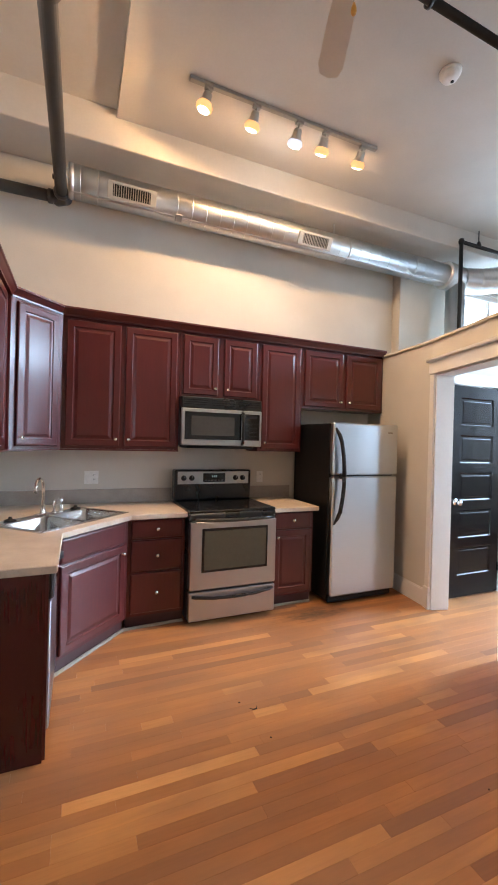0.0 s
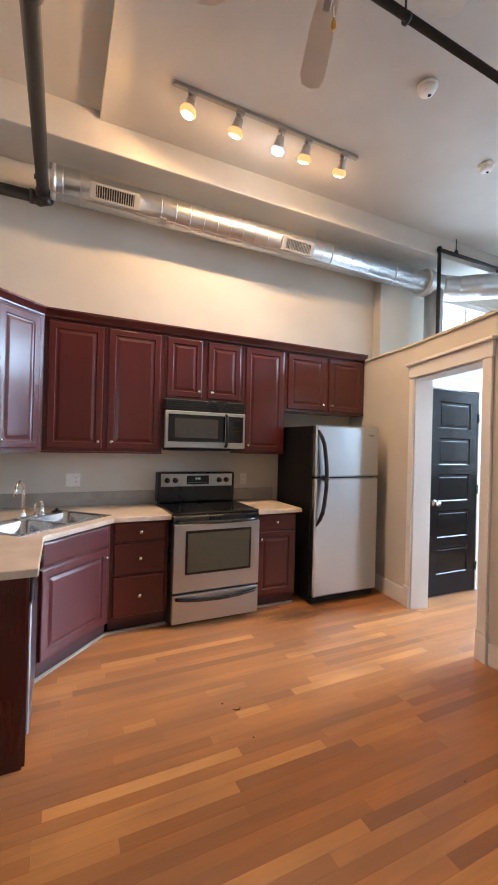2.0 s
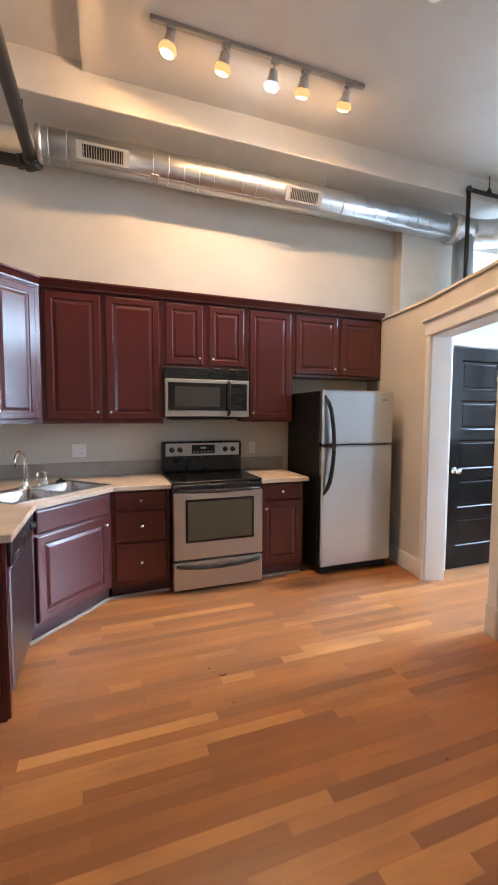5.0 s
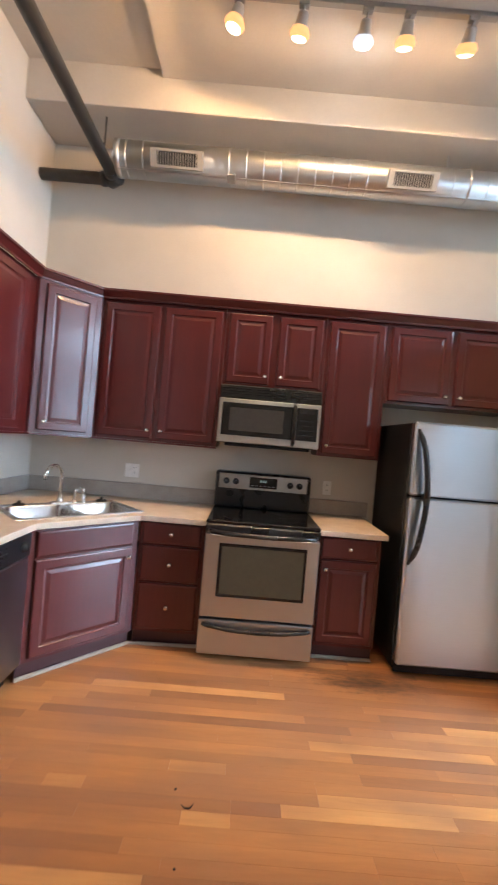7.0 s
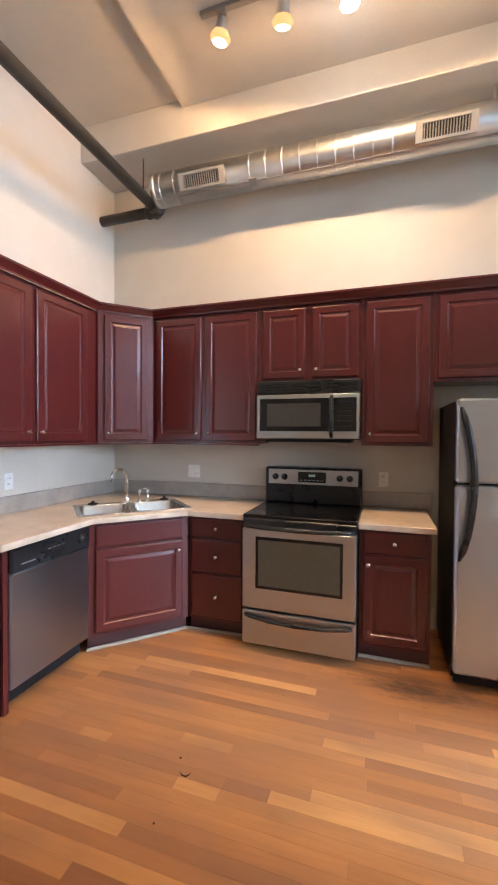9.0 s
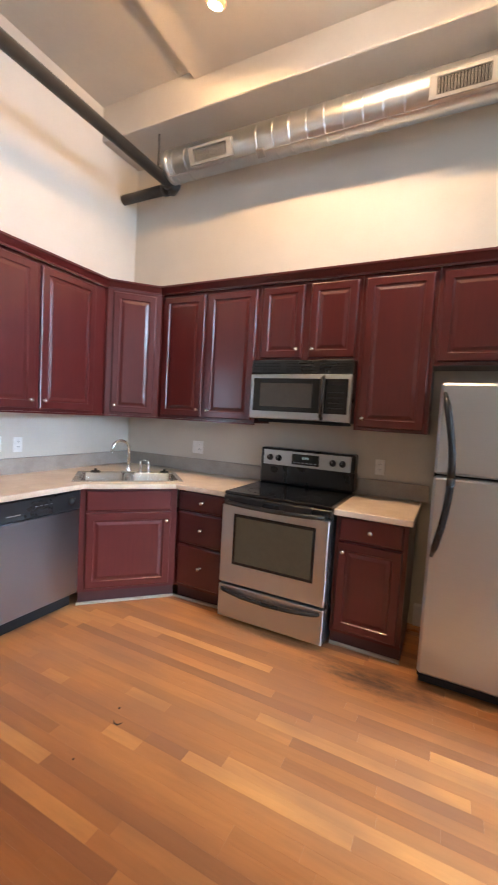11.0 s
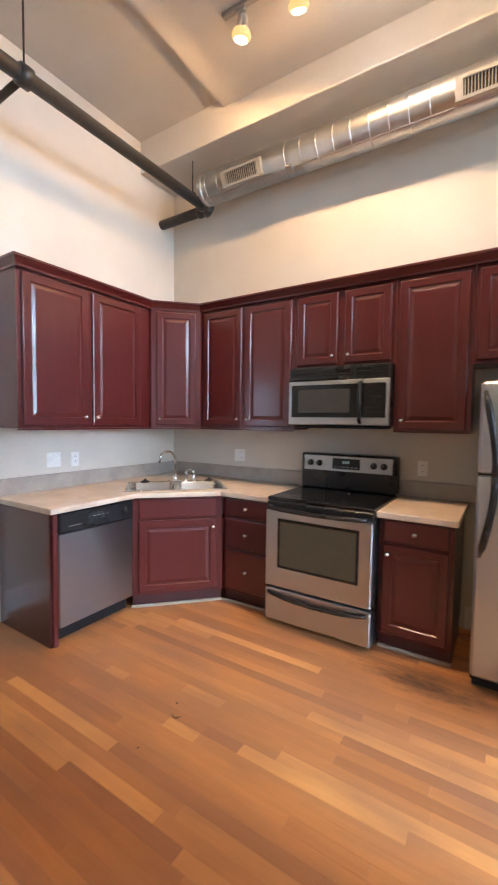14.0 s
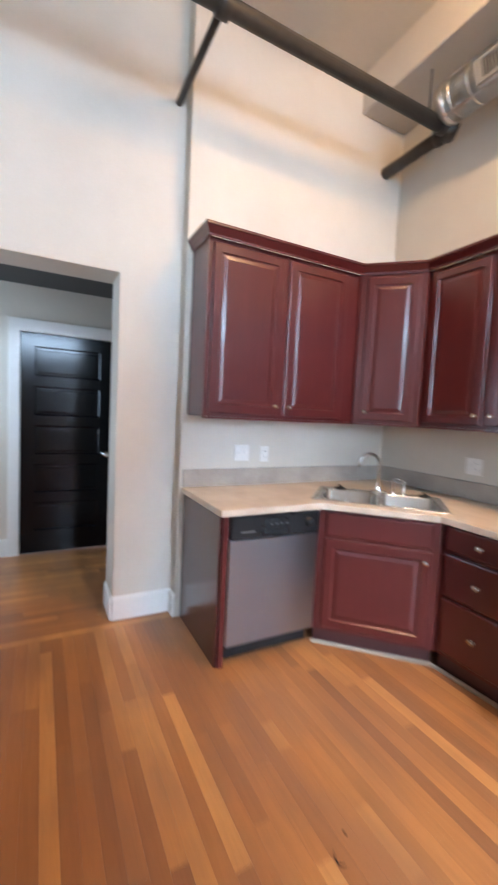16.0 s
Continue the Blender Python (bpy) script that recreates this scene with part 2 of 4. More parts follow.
# cherry darkened for the shade on the end panel's south-facing side
M_CHERRY_SHADE = cherry("cherry_shaded_side", (0.034, 0.0036, 0.0046), (0.054, 0.0062, 0.0068), 0.24)
M_TOE = paint("toe_kick", (0.05, 0.012, 0.012), 0.5)
M_SHOE = paint("shoe_moulding", (0.36, 0.29, 0.22), 0.5)
M_LAM = laminate("worktop_laminate", (0.50, 0.39, 0.29), (0.66, 0.55, 0.43))
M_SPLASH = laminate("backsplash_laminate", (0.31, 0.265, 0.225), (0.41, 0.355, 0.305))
M_STEEL = brushed("brushed_steel", (0.58, 0.625, 0.665), 0.32, 0.75)
M_STEEL_D = brushed("dull_brushed_steel", (0.37, 0.395, 0.43), 0.34, 0.7)
M_STEEL_H = brushed("brushed_steel_across", (0.52, 0.545, 0.56), 0.33, 0.6)
M_SINK = metal("sink_steel", (0.66, 0.65, 0.63), 0.26, (1, 1, 1), 40, 0.08, 0.02)
M_CHROME = metal("polished_nickel", (0.78, 0.76, 0.72), 0.16, vary=0.05, relief=0)
M_DUCT = metal("galvanised_sheet", (0.66, 0.67, 0.67), 0.34, (1, 1, 1), 5, 0.14, 0.03)
M_GRILLE = metal("grille_metal", (0.42, 0.41, 0.39), 0.5, scale=20, metallic=0.6)
M_PIPE = metal("dark_painted_pipe", (0.050, 0.045, 0.040), 0.42, scale=25, vary=0.4, relief=0.08, metallic=0.25)
M_IRON = metal("black_iron_pipe", (0.022, 0.021, 0.021), 0.45, scale=25, vary=0.4, relief=0.08, metallic=0.3)
M_BLACK = plastic("black_enamel", (0.012, 0.012, 0.013), 0.28)
M_BLACKMAT = plastic("black_plastic", (0.009, 0.009, 0.010), 0.48)
M_BLACKMAT.node_tree.nodes["Principled BSDF"].inputs["Specular IOR Level"].default_value = 0.3
M_GLASSBLK = plastic("black_glass", (0.006, 0.006, 0.007), 0.10, 0.0)
M_OVENGLASS = plastic("oven_window_glass", (0.080, 0.064, 0.038), 0.10, 0.0)
M_MWGLASS = plastic("microwave_window_mesh", (0.055, 0.052, 0.048), 0.2, 0.0)
M_DOORBLK = paint("black_door_paint", (0.003, 0.0034, 0.005), 0.17, 0.1, 30, 0.02)
M_DOORBLK.node_tree.nodes["Principled BSDF"].inputs["Specular IOR Level"].default_value = 0.3
M_WHITEPL = plastic("white_plastic", (0.86, 0.84, 0.80), 0.35)
M_DARKHOLE = plastic("dark_slot", (0.01, 0.01, 0.01), 0.8)
M_PRINT = plastic("pale_print", (0.30, 0.30, 0.30), 0.5)
M_RING = plastic("burner_print", (0.03, 0.03, 0.03), 0.25)
M_BULB = glow("warm_bulb", (1.0, 0.80, 0.50), 8.0)
M_HALO = glow("warm_reflector", (1.0, 0.50, 0.18), 1.35)
M_HALOC = glow("white_reflector", (0.86, 0.88, 1.0), 1.1)
M_BULBC = glow("white_bulb", (0.95, 0.96, 1.0), 12.0)
M_CLOCK = glow("clock_digits", (0.55, 0.75, 0.70), 0.3)
M_HEAD = metal("lamp_head_nickel", (0.62, 0.58, 0.52), 0.38, scale=30, metallic=0.7)
M_TRACK = metal("track_nickel", (0.42, 0.40, 0.37), 0.42, scale=30, metallic=0.8)
M_FAN = paint("fan_blade_wood", (0.62, 0.56, 0.48), 0.55, 0.08)
M_AMBER = plastic("amber_pull", (0.65, 0.30, 0.05), 0.3)
M_GROUND = paint("ground_outside", (0.16, 0.16, 0.15), 0.9)
M_GLASS, _nt, _p = material("window_glass")
_p.inputs["Transmission Weight"].default_value, _p.inputs["Roughness"].default_value, _p.inputs["IOR"].default_value = 1.0, 0.02, 1.05


# ---------- mesh helpers ----------
def box(bm, x0, y0, z0, x1, y1, z1, bevel=0.0, seg=1):
    r = bmesh.ops.create_cube(bm, size=1.0)
    vs = r["verts"]
    bmesh.ops.scale(bm, vec=(x1 - x0, y1 - y0, z1 - z0), verts=vs)
    bmesh.ops.translate(bm, vec=((x0 + x1) / 2, (y0 + y1) / 2, (z0 + z1) / 2), verts=vs)
    if bevel:
        es = list({e for v in vs for e in v.link_edges})
        bmesh.ops.bevel(bm, geom=es, offset=bevel, segments=seg, affect="EDGES", profile=0.5)
    return bm


def boxes(*rows, bevel=0.0):
    bm = bmesh.new()
    for r in rows:
        box(bm, *r, bevel=bevel)
    return bm


def prism(outline, z0, z1, bevel=0.0, holes=()):
    """An upright prism over a flat outline (with holes), z0 to z1."""
    bm = bmesh.new()
    edges = []
    for loop in (outline, *holes):
        vs = [bm.verts.new((x, y, z0)) for x, y in loop]
        edges += [bm.edges.new((vs[i], vs[(i + 1) % len(vs)])) for i in range(len(vs))]
    if holes:
        bmesh.ops.triangle_fill(bm, use_beauty=True, use_dissolve=False, edges=edges)
    else:
        bm.faces.new([e.verts[0] for e in edges])
    faces = bm.faces[:]
    up = bmesh.ops.extrude_face_region(bm, geom=faces)
    bmesh.ops.translate(bm, vec=(0, 0, z1 - z0), verts=[g for g in up["geom"] if isinstance(g, bmesh.types.BMVert)])
    bmesh.ops.recalc_face_normals(bm, faces=bm.faces[:])
    if bevel:
        es = [e for e in bm.edges if len(e.link_faces) == 2 and e.calc_face_angle(0) > 0.6]
        bmesh.ops.bevel(bm, geom=es, offset=bevel, segments=1, affect="EDGES", profile=0.5)
    return bm


def tube(bm, pts, radius, seg=14, cap=True, radii=None):
    """A round bar or pipe along points, mitred at the bends."""
    pts = [Vector(p) for p in pts]
    rings, side = [], None
    for i, p in enumerate(pts):
        a = (p - pts[i - 1]).normalized() if i else (pts[1] - p).normalized()
        b = (pts[i + 1] - p).normalized() if i < len(pts) - 1 else a
        t = (a + b).normalized()
        if side is None:
            side = t.cross(Vector((0, 0, 1)) if abs(t.z) < 0.9 else Vector((1, 0, 0))).normalized()
        side = (side - t * side.dot(t)).normalized()
        other = t.cross(side)
        r = (radii[i] if radii else radius)
        k = 1 / max(0.5, math.cos(a.angle(b) / 2)) if a.angle(b) > 1e-4 else 1
        rings.append([bm.verts.new(p + (side * math.cos(2 * math.pi * j / seg) + other * math.sin(2 * math.pi * j / seg)) * r * (1 + (k - 1) * 0.5)) for j in range(seg)])
    for u, v in zip(rings, rings[1:]):
        for j in range(seg):
            f = bm.faces.new((u[j], u[(j + 1) % seg], v[(j + 1) % seg], v[j]))
            f.smooth = True
    if cap:
        bm.faces.new(rings[0][::-1])
        bm.faces.new(rings[-1])
    return bm


def lathe(profile, seg=20, m=None):
    """Turned shape about local z: rows of (radius, z)."""
    bm = bmesh.new()
    rings = []
    for r, z in profile:
        if r < 1e-6:
            rings.append([bm.verts.new((0, 0, z))])
        else:
            rings.append([bm.verts.new((r * math.cos(2 * math.pi * j / seg), r * math.sin(2 * math.pi * j / seg), z)) for j in range(seg)])
    for u, v in zip(rings, rings[1:]):
        for j in range(seg):
            k = (j + 1) % seg
            vs = [u[j % len(u)], u[k % len(u)], v[k % len(v)], v[j % len(v)]]
            vs = list(dict.fromkeys(vs))
            if len(vs) > 2:
                bm.faces.new(vs).smooth = True
    bmesh.ops.recalc_face_normals(bm, faces=bm.faces[:])
    if m is not None:
        bmesh.ops.transform(bm, matrix=m, verts=bm.verts[:])
    return bm


def part(name, bm, mat, parent=None, label="", at=None):
    """Links a bmesh as one mesh object under a thing or a part."""
    me = bpy.data.meshes.new(name)
    bm.to_mesh(me)
    bm.free()
    me.materials.append(mat)
    ob = new(name, me)
    ob.parent = parent
    if at is not None:
        ob.matrix_local = at
    if label:
        ob["label"] = label
    return ob


def thing(name, label, category, at=None, group="", kind=""):
    ob = new(name)
    ob.empty_display_size = 0.1
    if at is not None:
        ob.matrix_world = at
    return tagged(ob, label, category, group, kind)


def structure(name, bm, mat, label="", category=""):
    return tagged(part(name, bm, mat), label, category, kind="structure")


def wall_rects(a0, a1, z0, z1, holes):
    """Splits a wall face into rectangles round openings (a0, a1, z0, z1), given left to right."""
    out, a = [], a0
    for h0, h1, hz0, hz1 in holes:
        out.append((a, h0, z0, z1))
        if hz0 > z0:
            out.append((h0, h1, z0, hz0))
        if hz1 < z1:
            out.append((h0, h1, hz1, z1))
        a = h1
    out.append((a, a1, z0, z1))
    return out


# ---------- setting: walls, ceiling, beams ----------
TH = 0.16
ground = structure("ground", boxes((-60, -60, -0.6, 60, 60, -0.5)), M_GROUND, "grey paved ground outside the building", "ground")
structure("subfloor", boxes((-2.2, YS - TH, -0.12, XE + TH, YN + TH, -0.018)), M_GAP, "dark floor bed seen in the joints between boards", "floor")

WIN_N = [(5.2, 6.6, 1.0, 3.55)]
WIN_E = [(-1.8, 0.3, 0.9, 3.5), (0.6, 3.3, 1.0, 3.75)]
WIN_S = [(4.8, 6.6, 0.8, 3.5)]
structure("wall_north", boxes(*[(a, YN, z0, b, YN + TH, z1) for a, b, z0, z1 in wall_rects(XW - 0.33, XE + TH, 0, CEIL + 0.1, WIN_N)]), M_WALL, "cream painted kitchen wall behind the cabinets", "wall")
structure("wall_east", boxes(*[(XE, a, z0, XE + TH, b, z1) for a, b, z0, z1 in wall_rects(YS, YN, 0, CEIL + 0.1, WIN_E)]), M_WALL, "cream painted outer wall with tall windows", "wall")
structure("wall_south", boxes(*[(a, YS - TH, z0, b, YS, z1) for a, b, z0, z1 in wall_rects(-2.2, XE + TH, 0, CEIL + 0.1, WIN_S)]), M_WALL, "cream painted outer wall with tall windows", "wall")
PIER = XW - 0.11                # face of the wall round the opening, set back
OPEN_Y0, OPEN_Y1, OPEN_Z = 0.85, 1.962, 2.252
bm = boxes((XW - 0.33, 2.355, 0, XW, YN, CEIL + 0.1))
for a, b, z0, z1 in wall_rects(YS, 2.355, 0, CEIL + 0.1, [(OPEN_Y0, OPEN_Y1, 0, OPEN_Z)]):
    box(bm, XW - 0.39, a, z0, PIER, b, z1)
structure("wall_west", bm, M_WALL, "thick cream painted wall with a cased-free opening to a hall", "wall")
# hall beyond the opening
HX = -1.64
structure("wall_hall", boxes(*[(HX - TH, a, z0, HX, b, z1) for a, b, z0, z1 in wall_rects(-0.2, 3.2, 0, 2.6, [(1.36, 2.16, 0, 2.05)])]), M_WALL, "cream painted hall wall round a black door", "wall")
WIN_H = [(-1.34, -0.66, 0.90, 2.20)]
structure("wall_hall_ends", boxes(*[(a, -0.36, z0, b, -0.2, z1) for a, b, z0, z1 in wall_rects(HX, XW - 0.39, 0, 2.6, WIN_H)], (HX, 3.2, 0, XW - 0.34, 3.36, 2.6)), M_WALL, "cream painted end walls of the hall", "wall")
structure("ceiling_hall", boxes((HX - TH, -0.36, 2.46, XW - 0.335, 3.36, 2.6)), M_DARKCEIL, "dark hall ceiling, its lack of light put into the colour", "ceiling")
structure("ceiling", boxes((0.95, YS - TH, CEIL, XE + TH, YN + TH, CEIL + 0.2), (-2.2, YS - TH, BAY, 0.95, YN + TH, CEIL + 0.2)), M_CEIL, "off-white painted plaster ceiling", "ceiling")
structure("beam_north", boxes((XW, 3.71, BEAM, XE, YN, CEIL + 0.1), bevel=0.006), M_CEIL, "plastered ceiling beam along the kitchen wall", "beam")
structure("pilaster", boxes((4.16, 4.04, 0, 4.63, YN, BEAM)), M_WALL, "cream painted wall pier", "wall")


def along(p, q):
    """Pose with x along p to q, y to its left, origin at p; and the length."""
    d = Vector((q[0] - p[0], q[1] - p[1], 0))
    a = math.atan2(d.y, d.x)
    return Matrix.Translation((*p, 0)) @ Matrix.Rotation(a, 4, "Z"), d.length


# low partition: three straight stretches; in each local frame the kitchen lies to the right (negative y)
PT = 0.165
m1, l1 = along(B0, B1)
m2, l2 = along(B1, B2)
m3, l3 = along(B2, B3)
D0, D1, DZ = 0.065, 0.915, 2.13      # the doorway in the middle stretch
bm = bmesh.new()
for m, rects in ((m1, [(0, l1, 0, LOW)]), (m2, wall_rects(0, l2, 0, LOW, [(D0, D1, 0, DZ)])), (m3, [(0, l3, 0, LOW)])):
    old = set(bm.verts)
    for a, b, z0, z1 in rects:
        box(bm, a, 0.0, z0, b, PT, z1)
    bmesh.ops.transform(bm, matrix=m, verts=[v for v in bm.verts if v not in old])
structure("wall_partition", bm, M_WALL, "low cream painted partition in three angled stretches, open above", "wall")
structure("wall_closet", boxes((3.98, 3.18, 0, 4.03, 3.32, LOW), (4.03, 3.18, 2.085, 4.73, 3.32, LOW), (4.73, 3.18, 0, 5.8, 3.32, LOW)), M_WALL, "white painted closet wall round a black door", "wall")

# caps, casings and baseboards of the partition
for m, n in ((m1, l1), (m2, l2), (m3, l3)):
    c = structure("trim_cap", boxes((-0.008, -0.018, LOW, n + 0.008, PT + 0.018, LOW + 0.024), bevel=0.003), M_WALL, "cream painted cap on top of the partition", "trim")
    c.matrix_world = m
casing = tagged(new("trim_doorway"), "cream painted casing round the partition doorway", "trim", kind="structure")
casing.matrix_world = m2
part("side_casing", boxes((0.0, -0.02, 0.20, D0, 0.0, 2.13), bevel=0.003), M_TRIM, casing)
part("side_casing", boxes((D1, -0.02, 0.20, l2 - 0.002, 0.0, 2.13), bevel=0.003), M_TRIM, casing)
part("plinth_block", boxes((-0.012, -0.03, 0, D0 + 0.004, 0.0, 0.20), bevel=0.004), M_TRIM, casing)
part("plinth_block", boxes((D1 - 0.004, -0.03, 0, l2 + 0.012, 0.0, 0.20), bevel=0.004), M_TRIM, casing)
part("head_casing", boxes((-0.01, -0.025, 2.13, l2 + 0.008, 0.0, 2.245), bevel=0.003), M_TRIM, casing)
part("head_cap", boxes((-0.03, -0.05, 2.245, l2 + 0.03, 0.0, 2.272), bevel=0.006), M_TRIM, casing)
part("jamb_lining", boxes((D0 - 0.0, 0.002, 0, D0 + 0.012, PT + 0.01, DZ - 0.012), bevel=0.001), M_TRIM, casing)
part("jamb_lining", boxes((D1 - 0.012, 0.002, 0, D1, PT + 0.01, DZ - 0.012), bevel=0.001), M_TRIM, casing)
part("head_lining", boxes((D0, 0.002, DZ - 0.012, D1, PT + 0.01, DZ), bevel=0.001), M_TRIM, casing)


def baseboard(m, a, b, h=0.15):
    ob = structure("baseboard", boxes((a, -0.018, 0.001, b, -0.001, h), (a, -0.012, h, b, -0.001, h + 0.012), bevel=0.002), M_TRIM, "white painted baseboard along the wall", "baseboard")
    ob.matrix_world = m
    return ob


baseboard(m1, 0.56, l1 - 0.012)
baseboard(m3, 0.012, l3)
baseboard(Matrix.Translation((PIER, 0, 0)) @ Matrix.Rotation(radians(90), 4, "Z"), OPEN_Y1, 2.354)
baseboard(Matrix.Translation((PIER - 0.27, OPEN_Y1, 0)), 0.0, 0.27)
baseboard(Matrix.Translation((PIER, 2.355, 0)), 0.019, 0.109)
baseboard(Matrix.Translation((HX, 0, 0)) @ Matrix.Rotation(radians(90), 4, "Z"), -0.2, 1.27)
baseboard(Matrix.Translation((0, 3.18, 0)), 4.83, 5.8)
baseboard(Matrix.Translation((0, YN, 0)), 2.775, 2.84)


# ---------- windows ----------
def window(name, m, w, z0, z1):
    """Tall sash window; local x along the wall, y into the wall."""
    top = tagged(new(name), "tall white framed sash window letting in daylight", "window", kind="structure")
    top.matrix_world = m
    f = 0.07
    part("window_frame", boxes((0, 0.03, z0, f, 0.11, z1), (w - f, 0.03, z0, w, 0.11, z1), (f, 0.03, z1 - f, w - f, 0.11, z1), (f, 0.03, z0, w - f, 0.11, z0 + f),
                               (f, 0.04, (z0 + z1) / 2 - 0.03, w - f, 0.10, (z0 + z1) / 2 + 0.03), (w / 2 - 0.02, 0.05, z0 + f, w / 2 + 0.02, 0.09, (z0 + z1) / 2 - 0.03),
                               (w / 2 - 0.02, 0.05, (z0 + z1) / 2 + 0.03, w / 2 + 0.02, 0.09, z1 - f)), M_TRIM, top)
    part("window_sill", boxes((-0.05, -0.05, z0 - 0.04, w + 0.05, 0.03, z0 - 0.001), bevel=0.004), M_TRIM, top)
    zm = (z0 + z1) / 2
    for a, b in ((f, w / 2 - 0.02), (w / 2 + 0.02, w - f)):
        for c, d in ((z0 + f, zm - 0.03), (zm + 0.03, z1 - f)):
            p = part("pane", boxes((a, 0.066, c, b, 0.072, d)), M_GLASS, top)
            p.visible_shadow = False
    return top


window("window_1", Matrix.Translation((WIN_N[0][0], YN, 0)), 1.4, 1.0, 3.55)
for i, (a, b, c, d) in enumerate(WIN_E):
    window("window_%d" % (i + 2), Matrix.Translation((XE, b, 0)) @ Matrix.Rotation(radians(-90), 4, "Z"), b - a, c, d)
for i, (a, b, c, d) in enumerate(WIN_S):
    window("window_%d" % (i + 4), Matrix.Translation((b, YS, 0)) @ Matrix.Rotation(radians(180), 4, "Z"), b - a, c, d)
window("window_5", Matrix.Translation((-0.66, -0.2, 0)) @ Matrix.Rotation(radians(180), 4, "Z"), 0.68, 0.90, 2.20)

# bright overcast sky seen through the windows
M_SKY = glow("overcast_backdrop", (0.80, 0.90, 1.0), 1.8)
structure("backdrop_north", boxes((3.0, 7.0, -0.5, 11.0, 7.02, 9.0)), M_SKY, "plain bright overcast sky beyond the window", "backdrop")
structure("backdrop_east", boxes((11.0, -6.0, -0.5, 11.02, 7.0, 9.0)), M_SKY, "plain bright overcast sky beyond the windows", "backdrop")


# ---------- doors ----------
def relief(w, h, rows):
    """A board w by h with concentric steps: rows of (inset, y), from the back edge to the middle."""
    bm = bmesh.new()
    loops = []
    for d, y in rows:
        loops.append([bm.verts.new(v) for v in ((d, y, d), (w - d, y, d), (w - d, y, h - d), (d, y, h - d))])
    for u, v in zip(loops, loops[1:]):
        for j in range(4):
            bm.faces.new((u[j], u[(j + 1) % 4], v[(j + 1) % 4], v[j]))
    bm.faces.new(loops[-1])
    bm.faces.new(loops[0][::-1])
    bmesh.ops.recalc_face_normals(bm, faces=bm.faces[:])
    return bm


def knob_mesh(r=0.015, out=0.028):
    return lathe([(0, 0), (r * 0.75, 0), (r * 0.7, 0.003), (r * 0.38, 0.006), (r * 0.36, out * 0.45), (r * 0.8, out * 0.55), (r, out * 0.72), (r * 0.85, out * 0.92), (r * 0.4, out), (0, out)], 14, Matrix.Rotation(radians(90), 4, "X"))


KNOB = None


def knob(parent, x, y, z):
    global KNOB
    if KNOB is None:
        ob = part("knob", knob_mesh(), M_CHROME, parent, "round polished nickel knob")
        KNOB = ob.data
    else:
        ob = new("knob", KNOB)
        ob.parent, ob["label"] = parent, "round polished nickel knob"
    ob.matrix_local = Matrix.Translation((x, y, z))
    return ob


def panel_door(name, m, w, h, knob_left, label, hinges):
    """Black five-panel door, its face at local y 0 towards negative y."""
    top = tagged(new(name), label, "door", kind="structure")
    top.matrix_world = m
    st, gap, n = 0.115, 0.095, 5
    bm = boxes((0, 0, 0, st, 0.038, h), (w - st, 0, 0, w, 0.038, h))
    ph = (h - 0.21 - 0.115 - (n - 1) * gap) / n
    z = 0.21
    zs = []
    box(bm, st, 0, 0, w - st, 0.038, z)
    for i in range(n):
        zs.append((z, z + ph))
        z += ph
        box(bm, st, 0, z, w - st, 0.038, min(h, z + (gap if i < n - 1 else 0.115)))
        z += gap
    part("door_frame", bm, M_DOORBLK, top)
    for a, b in zs:
        part("panel", relief(w - 2 * st, b - a, [(0, 0.03), (0, 0.002), (0.009, 0.010), (0.011, 0.011), (0.030, 0.0105), (0.036, 0.008)]), M_DOORBLK, top, at=Matrix.Translation((st, 0, a)))
    kx = 0.06 if knob_left else w - 0.06
    part("door_handle", lathe([(0, 0), (0.033, 0), (0.033, 0.006), (0.012, 0.012), (0.012, 0.03), (0.024, 0.036), (0.029, 0.05), (0.024, 0.064), (0.01, 0.07), (0, 0.07)], 18, Matrix.Translation((kx, 0, 0.93)) @ Matrix.Rotation(radians(90), 4, "X")), M_CHROME, top, "satin nickel round door knob")
    if hinges:
        hx = w if knob_left else 0.0
        for hz in (0.25, 1.05, 1.80):
            part("hinge", tube(bmesh.new(), [(hx + 0.006, -0.006, hz - 0.045), (hx + 0.006, -0.006, hz + 0.045)], 0.007, 8), M_BLACK, top)
    return top


panel_door("door_1", Matrix.Translation((4.035, 3.165, 0.012)), 0.69, 2.06, True, "closed black painted five-panel door with a nickel knob", True)
panel_door("door_2", Matrix.Translation((HX + 0.012, 1.365, 0.012)) @ Matrix.Rotation(radians(90), 4, "Z"), 0.79, 2.03, False, "closed black painted five-panel door in the hall", False)


def door_casing(m, w, h, label):
    c = tagged(new("trim_door"), label, "trim", kind="structure")
    c.matrix_world = m
    part("side_casing", boxes((-0.09, -0.02, 0, 0, 0, h), bevel=0.002), M_TRIM, c)
    part("side_casing", boxes((w, -0.02, 0, w + 0.09, 0, h), bevel=0.002), M_TRIM, c)
    part("head_casing", boxes((-0.09, -0.022, h, w + 0.09, 0, h + 0.11), bevel=0.002), M_TRIM, c)


door_casing(Matrix.Translation((4.03, 3.18, 0)), 0.70, 2.085, "white painted casing round the closet door")
door_casing(Matrix.Translation((HX, 1.36, 0)) @ Matrix.Rotation(radians(90), 4, "Z"), 0.80, 2.05, "white painted casing round the hall door")

